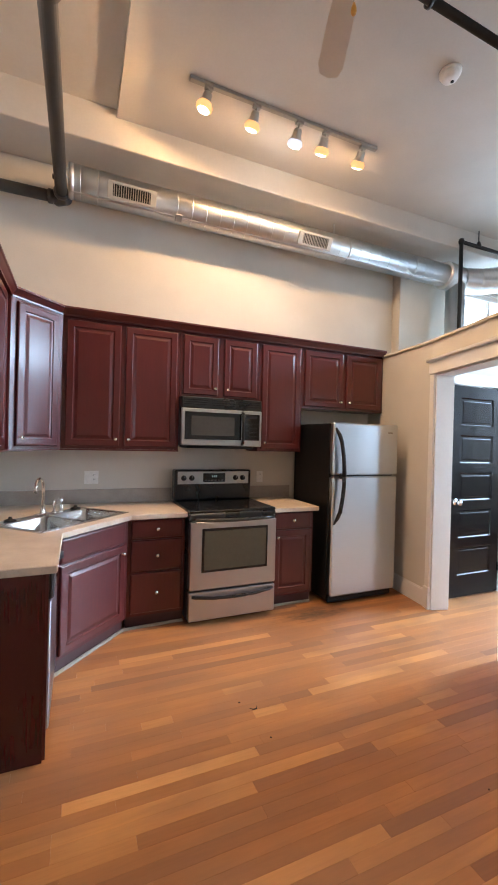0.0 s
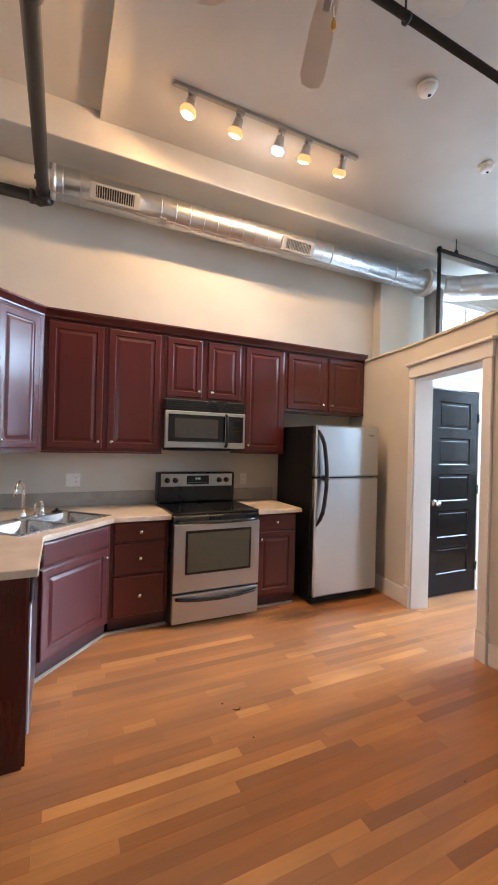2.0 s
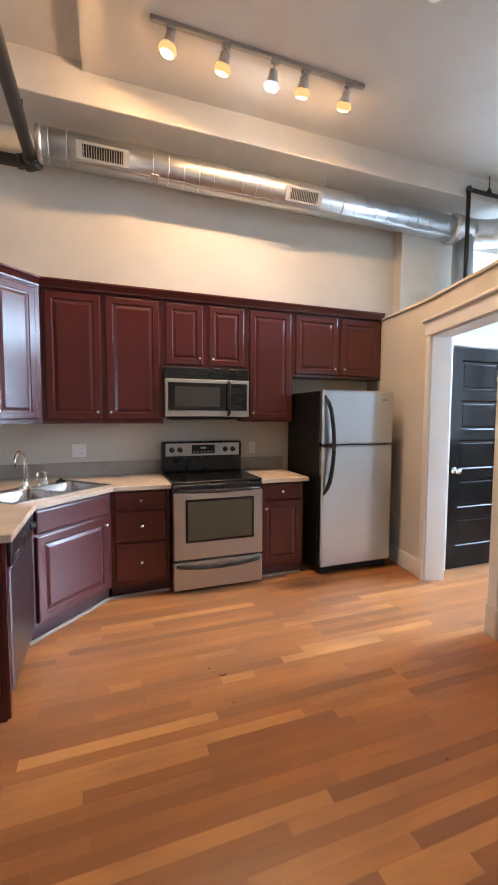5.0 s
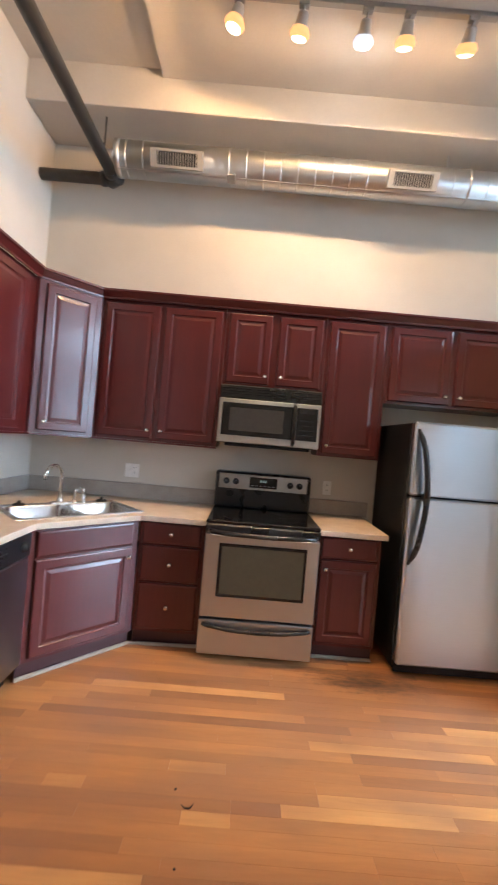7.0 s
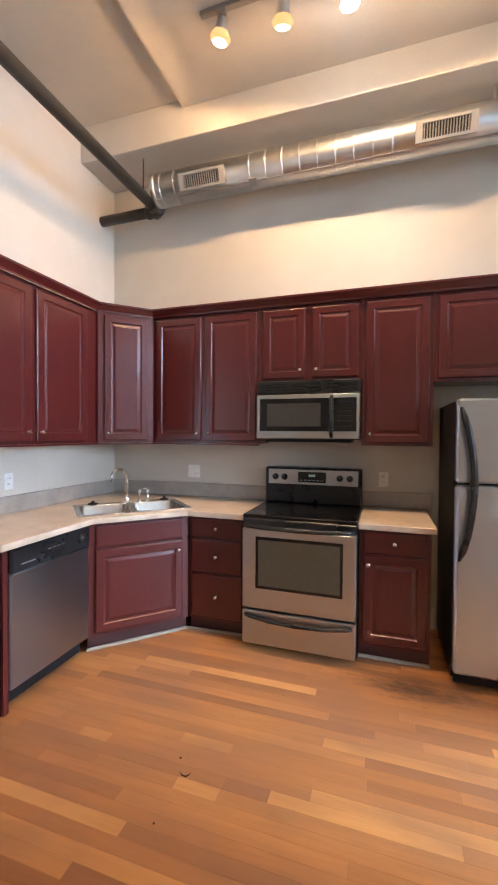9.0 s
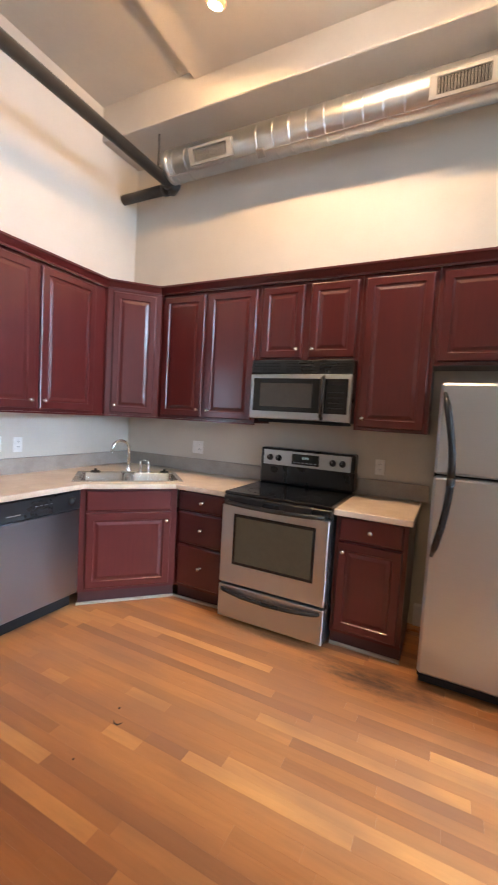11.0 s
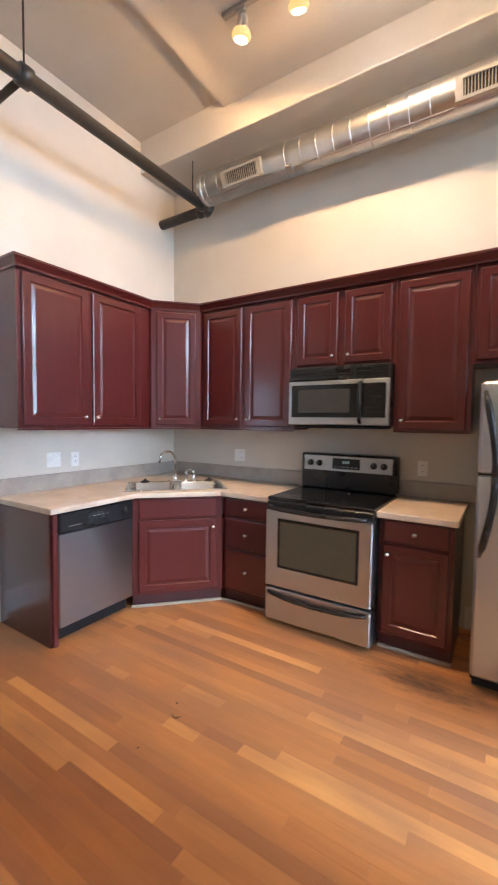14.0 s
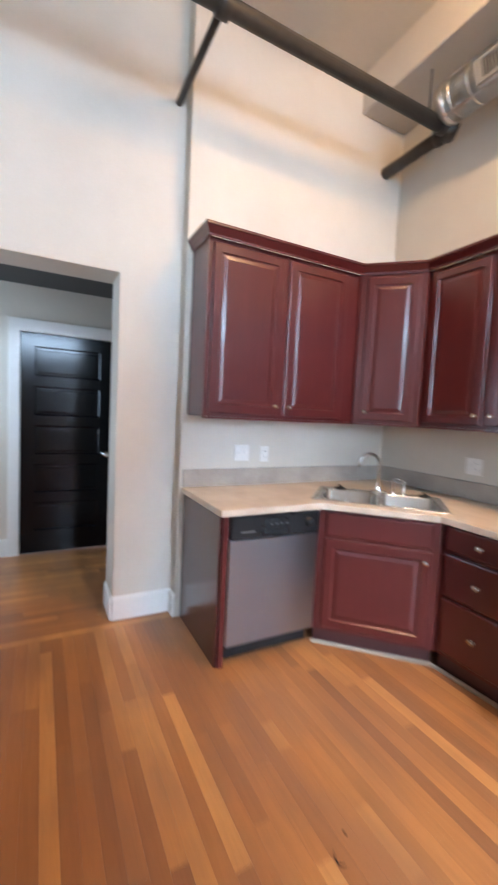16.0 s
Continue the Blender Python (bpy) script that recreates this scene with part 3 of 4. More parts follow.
# ---------- kitchen cabinets ----------
DOORROWS = [(0, 0.0), (0, -0.014), (0.003, -0.018), (0.008, -0.020), (0.052, -0.020), (0.057, -0.013), (0.066, -0.012), (0.088, -0.018), (0.092, -0.018)]
DRAWROWS = [(0, 0.0), (0, -0.012), (0.004, -0.017), (0.012, -0.020)]
NORTH = Matrix.Identity(4)
TO_EAST = Matrix.Rotation(radians(90), 4, "Z")


def add_door(parent, x0, x1, z0, z1, y, knob_at, m=None):
    """A raised-panel door; knob_at: 'l' or 'r' and 't' or 'b', as 'lb'."""
    base = (m or Matrix.Identity(4)) @ Matrix.Translation((x0, y, z0))
    d = part("door", relief(x1 - x0, z1 - z0, DOORROWS), M_CHERRY, parent, at=base)
    kx = 0.032 if knob_at[0] == "l" else x1 - x0 - 0.032
    kz = z1 - z0 - 0.06 if knob_at[1] == "t" else 0.06
    knob(d, kx, -0.020, kz)
    return d


def add_drawer(parent, x0, x1, z0, z1, y, m=None, with_knob=True):
    base = (m or Matrix.Identity(4)) @ Matrix.Translation((x0, y, z0))
    d = part("drawer", relief(x1 - x0, z1 - z0, DRAWROWS), M_CHERRY, parent, at=base)
    if with_knob:
        knob(d, (x1 - x0) / 2, -0.020, (z1 - z0) / 2)
    return d


UD, UZ0, UZ1 = 0.280, 1.385, 2.44


def upper(m, w, z0, doors, label, z1=UZ1):
    c = thing("wall_cabinet", label, "cabinet", m, "wall cabinets")
    part("body", boxes((0.001, -UD + 0.001, z0, w - 0.001, -0.001, z1)), M_CHERRY, c)
    for x0, x1, k in doors:
        add_door(c, x0, x1, z0 + 0.022, z1 - 0.03, -UD, k)
    return c


RED = "dark cherry wall cabinet with raised-panel doors"
upper(Matrix.Translation((0.597, YN, 0)), 0.943, UZ0, [(0.03, 0.443, "rb"), (0.482, 0.915, "lb")], "tall two-door dark cherry wall cabinet with nickel knobs")
upper(Matrix.Translation((1.54, YN, 0)), 0.766, 1.862, [(0.028, 0.352, "rb"), (0.408, 0.738, "lb")], "short two-door dark cherry cabinet above the microwave")
upper(Matrix.Translation((2.306, YN, 0)), 0.474, UZ0, [(0.028, 0.448, "lb")], "tall single-door dark cherry wall cabinet")
upper(Matrix.Translation((2.78, YN, 0)), 1.02, 1.825, [(0.025, 0.485, "rb"), (0.530, 0.985, "lb")], "short two-door dark cherry cabinet above the refrigerator")
upper(Matrix.Translation((XW, 2.395, 0)) @ TO_EAST, 1.158, UZ0, [(0.03, 0.522, "rb"), (0.562, 1.04, "lb")], "two-door dark cherry wall cabinet at the end of the run")
# diagonal corner wall cabinet
V1, V2 = (0.285, 3.555), (0.595, 3.865)
corner = thing("wall_cabinet", "diagonal corner dark cherry wall cabinet with one door", "cabinet", None, "wall cabinets")
part("body", prism([(XW + 0.001, V1[1]), V1, V2, (V2[0], YN - 0.001), (XW + 0.001, YN - 0.001)], UZ0, UZ1), M_CHERRY, corner)
mdiag, ldiag = along(V1, V2)
add_door(corner, 0.045, ldiag - 0.045, UZ0 + 0.022, UZ1 - 0.03, 0.0, "lb", mdiag)


def sweep(path, rows):
    """A moulding along a flat polyline, its right side outwards: rows of (offset outwards, z)."""
    bm = bmesh.new()
    cols = []
    P = [Vector(p) for p in path]
    for i, p in enumerate(P):
        a = (p - P[i - 1]).normalized() if i else (P[1] - p).normalized()
        b = (P[i + 1] - p).normalized() if i < len(P) - 1 else a
        na, nb = Vector((a.y, -a.x)), Vector((b.y, -b.x))
        n = (na + nb)
        n = n / max(0.2, n.dot(na))
        cols.append([bm.verts.new((p.x + n.x * d, p.y + n.y * d, z)) for d, z in rows])
    k = len(rows)
    for u, v in zip(cols, cols[1:]):
        for j in range(k):
            bm.faces.new((u[j], v[j], v[(j + 1) % k], u[(j + 1) % k]))
    bm.faces.new(cols[0])
    bm.faces.new(cols[-1][::-1])
    bmesh.ops.recalc_face_normals(bm, faces=bm.faces[:])
    return bm


FRONT = [(XW + 0.002, 2.393), (0.285, 2.393), V1, V2, (3.80, 3.865)]
structure("trim_crown", sweep(FRONT, [(0.002, 2.432), (0.008, 2.432), (0.010, 2.445), (0.020, 2.462), (0.030, 2.480), (0.038, 2.486), (0.038, 2.500), (-0.02, 2.500), (-0.02, 2.442), (0.002, 2.442)]), M_CHERRY, "dark cherry crown moulding along the cabinet tops", "trim")
structure("trim_light_rail", sweep([(0.285, 2.395), V1, V2, (1.538, 3.865)], [(0.0, 1.372), (0.004, 1.372), (0.004, 1.384), (-0.03, 1.384), (-0.03, 1.372)]), M_CHERRY, "thin dark cherry rail under the wall cabinets", "trim")

BD, CT = 0.60, 0.862     # base cabinet depth without doors, and the worktop's underside
C1, C2 = (0.655, 3.04), (1.11, 3.496)   # worktop corners at the diagonal
F1, F2 = (0.605, 3.055), (1.09, 3.545)


def base_cabinet(m, w, label):
    c = thing("base_cabinet", label, "cabinet", m, "base cabinets")
    part("body", boxes((0.001, -BD, 0.10, w - 0.001, -0.002, CT - 0.002)), M_CHERRY, c)
    part("toe_kick", boxes((0.001, -BD + 0.035, 0.002, w - 0.001, -0.10, 0.10)), M_TOE, c)
    return c


d = base_cabinet(Matrix.Translation((1.092, YN, 0)), 0.450, "dark cherry base cabinet with three drawers beside the range")
for z0, z1 in ((0.705, 0.845), (0.45, 0.69), (0.125, 0.435)):
    add_drawer(d, 0.025, 0.425, z0, z1, -BD)
d = base_cabinet(Matrix.Translation((2.316, YN, 0)), 0.432, "dark cherry base cabinet with one drawer and one door")
add_drawer(d, 0.025, 0.405, 0.705, 0.845, -BD)
add_door(d, 0.025, 0.405, 0.125, 0.69, -BD, "lt")
# diagonal sink base
sb = thing("sink_cabinet", "diagonal dark cherry sink base cabinet with one door", "cabinet", None, "base cabinets")
part("body", prism([(0.50, 3.052), F1, F2, (F2[0], 3.70), (0.50, 3.70)], 0.10, CT - 0.19), M_CHERRY, sb)
mf, lf = along(F1, F2)
part("face_board", boxes((0, 0, CT - 0.19, lf, 0.02, CT - 0.002)), M_CHERRY, sb, at=mf)
part("toe_kick", boxes((0.0, 0.035, 0.002, lf, 0.05, 0.10)), M_TOE, sb, at=mf)
add_drawer(sb, 0.045, lf - 0.045, 0.695, 0.845, 0.0, mf, False)
add_door(sb, 0.045, lf - 0.045, 0.125, 0.68, 0.0, "rt", mf)
# end panel beside the dishwasher, its side board coloured for shade
ep = thing("end_panel", "dark cherry end panel closing the cabinet run beside the dishwasher", "panel", Matrix.Translation((XW, 2.392, 0)))
part("side_board", boxes((0.002, 0.0, 0.002, 0.622, 0.018, CT - 0.002)), M_CHERRY_SHADE, ep)
part("front_stile", boxes((0.598, 0.0182, 0.002, 0.634, 0.048, CT - 0.002)), M_CHERRY, ep)
# pale shoe moulding at the foot of the cabinets
structure("trim_shoe", sweep([(0.585, 3.06), (F1[0] - 0.012, F1[1] + 0.02), (F2[0] - 0.02, F2[1] + 0.028), (1.543, F2[1] + 0.05)], [(0.0, 0.0), (0.015, 0.0), (0.014, 0.010), (0.006, 0.017), (0.0, 0.018)]), M_SHOE, "pale wooden shoe moulding at the foot of the cabinets", "trim")
structure("trim_shoe_short", sweep([(2.317, YN - BD + 0.034), (2.747, YN - BD + 0.034)], [(0.0, 0.0), (0.015, 0.0), (0.014, 0.010), (0.006, 0.017), (0.0, 0.018)]), M_SHOE, "pale wooden shoe moulding at the foot of the cabinets", "trim")

# ---------- worktop and sink ----------
SINK = Matrix.Translation((0.645, 3.492, 0)) @ Matrix.Rotation(radians(45), 4, "Z")     # local x along the diagonal front, y to the corner
SW, SDP = 0.80, 0.49
hole = [(SINK @ Vector((x, y, 0))).to_2d()[:] for x, y in ((-SW / 2 + 0.02, -SDP / 2 + 0.02), (SW / 2 - 0.02, -SDP / 2 + 0.02), (SW / 2 - 0.02, SDP / 2 - 0.02), (-SW / 2 + 0.02, SDP / 2 - 0.02))]
wt = thing("worktop", "beige speckled laminate worktop running round the corner", "worktop")
part("top_slab", prism([(XW + 0.002, 2.374), (0.655, 2.374), C1, C2, (1.546, C2[1]), (1.546, YN - 0.002), (XW + 0.002, YN - 0.002)], CT, 0.90, 0.004, [hole]), M_LAM, wt)
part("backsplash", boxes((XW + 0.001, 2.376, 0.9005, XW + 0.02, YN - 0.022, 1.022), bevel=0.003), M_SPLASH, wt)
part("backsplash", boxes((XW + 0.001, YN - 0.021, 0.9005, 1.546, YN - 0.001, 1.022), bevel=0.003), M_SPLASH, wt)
wt2 = thing("worktop", "short beige speckled laminate worktop between range and refrigerator", "worktop", Matrix.Translation((2.312, YN, 0)))
part("top_slab", boxes((0, -0.669, CT, 0.458, -0.002, 0.90), bevel=0.004), M_LAM, wt2)
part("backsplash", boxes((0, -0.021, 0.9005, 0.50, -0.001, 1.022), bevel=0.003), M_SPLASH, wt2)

sink = thing("sink", "double-bowl stainless steel drop-in sink set across the corner", "sink", SINK)


def bowl(x0, x1, y0, y1, zt, depth):
    """Open rounded basin: rim down to a dished floor."""
    bm = bmesh.new()
    def ring(d, z, r):
        pts = []
        for cx, cy, a0 in ((x1 - d - r, y1 - d - r, 0), (x0 + d + r, y1 - d - r, 90), (x0 + d + r, y0 + d + r, 180), (x1 - d - r, y0 + d + r, 270)):
            for k in range(5):
                a = radians(a0 + 22.5 * k)
                pts.append(bm.verts.new((cx + r * math.cos(a), cy + r * math.sin(a), z)))
        return pts
    rows = [ring(0, zt, 0.05), ring(0.006, zt - 0.008, 0.05), ring(0.012, zt - depth + 0.04, 0.05), ring(0.03, zt - depth + 0.01, 0.06), ring(0.07, zt - depth, 0.05)]
    for u, v in zip(rows, rows[1:]):
        for j in range(20):
            bm.faces.new((u[j], v[j], v[(j + 1) % 20], u[(j + 1) % 20])).smooth = True
    bm.faces.new(rows[-1])
    return bm


RZ = 0.906
hx, hy = SW / 2, SDP / 2
bl, br = (-hx + 0.035, -0.012), (0.012, hx - 0.035)
by0, by1 = -hy + 0.035, hy - 0.085
part("rim", boxes((-hx, -hy, 0.9005, hx, by0, RZ), (-hx, by1, 0.9005, hx, hy, RZ), (-hx, by0, 0.9005, bl[0], by1, RZ), (bl[1], by0, 0.9005, br[0], by1, RZ), (br[1], by0, 0.9005, hx, by1, RZ), bevel=0.0015), M_SINK, sink)
for a, b in (bl, br):
    bo = part("bowl", bowl(a, b, by0, by1, RZ - 0.001, 0.17), M_SINK, sink)
    part("drain", lathe([(0, 0.006), (0.02, 0.004), (0.038, 0.006), (0.042, 0.002), (0.042, 0.0)], 16, Matrix.Translation(((a + b) / 2, (by0 + by1) / 2, RZ - 0.171))), M_CHROME, bo)
FZ = RZ
faucet = thing("faucet", "chrome gooseneck kitchen faucet with a lever handle", "faucet", SINK @ Matrix.Translation((0, hy - 0.045, FZ)))
part("base_plate", boxes((-0.06, -0.026, 0, 0.06, 0.026, 0.012), bevel=0.005), M_CHROME, faucet)
goose = [(0, 0, 0.012), (0, 0, 0.19)] + [(0.85 * k, 0.5 * k, h) for k, h in [(-0.08 + 0.08 * math.cos(radians(a)), 0.19 + 0.08 * math.sin(radians(a))) for a in range(20, 161, 20)]] + [(-0.138, -0.081, 0.175)]
part("spout", tube(bmesh.new(), goose, 0.011, 12), M_CHROME, faucet)
part("spout_collar", lathe([(0.022, 0), (0.022, 0.012), (0.014, 0.03), (0.013, 0.05), (0, 0.05)], 16, Matrix.Translation((0, 0, 0.011))), M_CHROME, faucet)
part("lever_body", lathe([(0.021, 0), (0.021, 0.008), (0.013, 0.016), (0.011, 0.070), (0.014, 0.082), (0.013, 0.100), (0, 0.104)], 16, Matrix.Translation((0.165, 0, 0))), M_CHROME, faucet)
part("lever", tube(bmesh.new(), [(0.165, 0, 0.094), (0.150, -0.012, 0.106), (0.112, -0.034, 0.108)], 0.007, 10, radii=[0.008, 0.008, 0.006]), M_CHROME, faucet)
sp = thing("sprayer", "chrome side sprayer standing in the sink deck", "sprayer", SINK @ Matrix.Translation((0.098, hy - 0.045, FZ)))
part("holder", lathe([(0.02, 0), (0.02, 0.008), (0.013, 0.016), (0, 0.016)], 16), M_CHROME, sp)
part("wand", tube(bmesh.new(), [(0, 0, 0.015), (0, 0, 0.05), (0, 0, 0.085), (0.004, -0.004, 0.100)], 0.012, 10, radii=[0.008, 0.010, 0.011, 0.007]), M_CHROME, sp)
for x, n in ((-0.26, "sink_stopper"), (0.30, "sink_stopper")):
    st_ = thing(n, "black rubber sink stopper lying on the sink deck", "stopper", SINK @ Matrix.Translation((x, hy - 0.05, FZ + 0.0005)))
    part("disc", lathe([(0, 0), (0.036, 0), (0.04, 0.006), (0.034, 0.012), (0.012, 0.016), (0.011, 0.03), (0, 0.031)], 18), M_BLACKMAT, st_)

# ---------- range ----------
RX0, RX1 = 1.549, 2.309
RW = RX1 - RX0
rg = thing("range", "freestanding electric range with stainless front and black glass cooktop", "range", Matrix.Translation((RX0, YN, 0)))
part("body", boxes((0.002, -0.655, 0.03, RW - 0.002, -0.03, 0.893), bevel=0.003), M_BLACK, rg)
part("cooktop", boxes((0.0, -0.70, 0.893, RW, -0.10, 0.916), bevel=0.006), M_GLASSBLK, rg, "black ceramic glass cooktop")
for bx, byy, r in ((0.20, -0.52, 0.10), (0.56, -0.52, 0.08), (0.20, -0.25, 0.08), (0.56, -0.25, 0.10)):
    part("burner_ring", lathe([(r - 0.004, 0.9163), (r - 0.004, 0.9168), (r, 0.9168), (r, 0.9163)], 36, Matrix.Translation((bx, byy, 0))), M_RING, rg)
part("front_rail", boxes((0.0, -0.705, 0.835, RW, -0.655, 0.892), bevel=0.008), M_BLACK, rg, "black front rail under the cooktop")
odoor = part("oven_door", boxes((0.004, -0.725, 0.285, RW - 0.004, -0.656, 0.828), bevel=0.006), M_STEEL_H, rg, "brushed stainless oven door")
part("window_surround", boxes((0.10, -0.7285, 0.425, RW - 0.085, -0.7255, 0.775), bevel=0.001), M_GLASSBLK, odoor)
part("oven_window", boxes((0.119, -0.7305, 0.445, RW - 0.102, -0.7288, 0.755)), M_OVENGLASS, odoor, "smoky oven window glass")
hp = [(0.03, -0.726, 0.848), (0.05, -0.752, 0.850), (0.16, -0.766, 0.846), (RW / 2, -0.772, 0.842), (RW - 0.16, -0.766, 0.846), (RW - 0.05, -0.752, 0.850), (RW - 0.03, -0.706, 0.848)]
hp[0] = (0.03, -0.706, 0.848)
part("door_handle", tube(bmesh.new(), hp, 0.015, 12), M_BLACK, odoor, "black curved oven handle")
od = part("storage_drawer", boxes((0.004, -0.722, 0.04, RW - 0.004, -0.656, 0.268), bevel=0.006), M_STEEL_H, rg, "brushed stainless storage drawer")
dp = [(0.03, -0.722, 0.238), (0.06, -0.738, 0.236), (0.20, -0.748, 0.220), (RW / 2, -0.750, 0.214), (RW - 0.20, -0.748, 0.220), (RW - 0.06, -0.738, 0.236), (RW - 0.03, -0.722, 0.238)]
part("drawer_handle", tube(bmesh.new(), dp, 0.013, 10), M_BLACK, od, "black bowed drawer handle")
part("kick", boxes((0.03, -0.63, 0.0, RW - 0.03, -0.1, 0.03)), M_BLACKMAT, rg)
bg = part("backguard", boxes((0.0, -0.135, 0.9165, RW, -0.025, 1.198), bevel=0.010, ), M_BLACK, rg, "black enamel backguard")
part("control_panel", boxes((0.028, -0.1395, 1.065, RW - 0.028, -0.1352, 1.182), bevel=0.001), M_STEEL_H, bg, "stainless control panel")
part("display", boxes((0.27, -0.1425, 1.083, 0.49, -0.1398, 1.166), bevel=0.001), M_GLASSBLK, bg, "black glass display")
for x in (0.355, 0.375, 0.392):
    part("clock_digit", boxes((x, -0.1432, 1.128, x + 0.012, -0.1427, 1.146)), M_CLOCK, bg)
for i in range(6):
    part("key_print", boxes((0.285 + 0.033 * i, -0.1432, 1.096, 0.305 + 0.033 * i, -0.1427, 1.102)), M_PRINT, bg)
for x in (0.085, 0.160, 0.595, 0.670):
    kb = part("control_knob", lathe([(0, 0), (0.026, 0), (0.025, 0.006), (0.022, 0.01), (0.020, 0.026), (0.016, 0.03), (0, 0.03)], 20, Matrix.Translation((x, -0.1396, 1.122)) @ Matrix.Rotation(radians(90), 4, "X")), M_BLACK, bg, "black control knob")
    part("knob_mark", boxes((x - 0.002, -0.1706, 1.124, x + 0.002, -0.1698, 1.14)), M_PRINT, kb)

# ---------- microwave ----------
MX0, MX1 = 1.542, 2.300
MWW = MX1 - MX0
mw = thing("microwave", "over-the-range stainless microwave with black vent and window", "microwave", Matrix.Translation((MX0, YN, 0)))
part("body", boxes((0.0, -0.345, 1.425, MWW, -0.005, 1.858), bevel=0.003), M_BLACK, mw)
part("vent_strip", boxes((0.0, -0.376, 1.760, MWW, -0.346, 1.858), bevel=0.008), M_BLACK, mw, "black top vent strip")
for zz in (1.788, 1.808, 1.828):
    for a in (0.02, 0.275, 0.53):
        part("vent_slat", boxes((a, -0.381, zz, a + 0.21, -0.3765, zz + 0.008), bevel=0.001), M_BLACKMAT, mw)
md = part("door_front", boxes((0.0, -0.382, 1.430, MWW, -0.346, 1.756), bevel=0.006), M_STEEL_H, mw, "brushed stainless front")
part("window_surround", boxes((0.028, -0.386, 1.485, 0.555, -0.3825, 1.725), bevel=0.0015), M_GLASSBLK, md)
part("window_mesh", boxes((0.085, -0.3875, 1.520, 0.485, -0.3862, 1.690)), M_MWGLASS, md, "smoky microwave window")
part("control_panel", boxes((0.575, -0.386, 1.485, 0.735, -0.3825, 1.725), bevel=0.0015), M_GLASSBLK, md, "black glass keypad")
part("display", boxes((0.60, -0.3875, 1.685, 0.71, -0.3862, 1.712)), M_BLACKMAT, md)
for i in range(4):
    for j in range(3):
        part("key_print", boxes((0.605 + 0.038 * j, -0.3868, 1.52 + 0.036 * i, 0.63 + 0.038 * j, -0.3862, 1.527 + 0.036 * i)), M_RING, md)
part("door_handle", tube(bmesh.new(), [(0.562, -0.384, 1.74), (0.562, -0.41, 1.725), (0.562, -0.418, 1.60), (0.562, -0.41, 1.462), (0.562, -0.384, 1.448)], 0.013, 10), M_BLACK, md, "black upright bar handle")
part("underside", boxes((0.06, -0.34, 1.405, MWW - 0.06, -0.06, 1.4248), bevel=0.004), M_BLACKMAT, mw)

# ---------- refrigerator ----------
FX0, FX1 = 2.852, 3.602
FW = FX1 - FX0
fr = thing("refrigerator", "top-freezer refrigerator with stainless doors and black sides", "refrigerator", Matrix.Translation((FX0, YN, 0)))
part("cabinet_body", boxes((0.0, -0.68, 0.03, FW, -0.04, 1.665), bevel=0.006), M_BLACKMAT, fr, "black textured cabinet")
part("toe_grille", boxes((0.01, -0.70, 0.015, FW - 0.01, -0.681, 0.075), bevel=0.003), M_BLACKMAT, fr)
d1_ = part("fridge_door", boxes((0.0, -0.752, 0.082, FW, -0.684, 1.178), bevel=0.014, ), M_STEEL, fr, "brushed stainless lower door")
d2_ = part("freezer_door", boxes((0.0, -0.752, 1.190, FW, -0.684, 1.672), bevel=0.014), M_STEEL, fr, "brushed stainless freezer door")
bow = [(0.022 + 0.062 * math.sin(math.pi * k / 14), 0.0, 1.62 - 0.875 * k / 14) for k in range(15)]
top_half = [(x, -0.752 - 0.055 * min(1, (1.62 - z) / 0.10), z) for x, _, z in bow if z > 1.20] + [(0.083, -0.807, 1.192), (0.083, -0.754, 1.192)]
low_half = [(0.083, -0.754, 1.174), (0.083, -0.807, 1.174)] + [(x, -0.752 - 0.055 * min(1, (z - 0.745) / 0.10), z) for x, _, z in bow if z < 1.165]
part("handle", tube(bmesh.new(), top_half, 0.018, 12, radii=[0.010] + [0.018] * (len(top_half) - 1)), M_BLACK, d2_, "black bowed freezer handle")
part("handle", tube(bmesh.new(), low_half, 0.018, 12, radii=[0.018] * (len(low_half) - 1) + [0.009]), M_BLACK, d1_, "black bowed door handle")
part("badge", boxes((FW - 0.13, -0.7535, 1.585, FW - 0.075, -0.7522, 1.60)), M_PRINT, d2_)
for x in (0.06, FW - 0.06):
    part("foot", lathe([(0.02, 0), (0.02, 0.01), (0.01, 0.012), (0.01, 0.031)], 12, Matrix.Translation((x, -0.6, 0))), M_BLACKMAT, fr)

# ---------- dishwasher ----------
DY0, DW = 2.444, 0.592
dw = thing("dishwasher", "built-in dishwasher with stainless door and black control panel", "dishwasher", Matrix.Translation((XW, DY0, 0)) @ TO_EAST)
part("tub", boxes((0.002, -0.59, 0.10, DW - 0.002, -0.03, 0.858)), M_BLACKMAT, dw)
part("door_panel", boxes((0.0, -0.645, 0.115, DW, -0.592, 0.718), bevel=0.006), M_STEEL_D, dw, "brushed stainless door panel")
cp = part("control_panel", boxes((0.0, -0.655, 0.722, DW, -0.592, 0.855), bevel=0.010), M_BLACK, dw, "glossy black control panel")
part("brand_bar", boxes((0.06, -0.6568, 0.762, 0.15, -0.6555, 0.768)), M_PRINT, cp)
for i in range(4):
    part("button", boxes((0.24 + 0.034 * i, -0.659, 0.776, 0.264 + 0.034 * i, -0.6555, 0.788), bevel=0.001), M_BLACKMAT, cp)
    part("button_print", boxes((0.243 + 0.034 * i, -0.6568, 0.796, 0.261 + 0.034 * i, -0.6555, 0.800)), M_PRINT, cp)
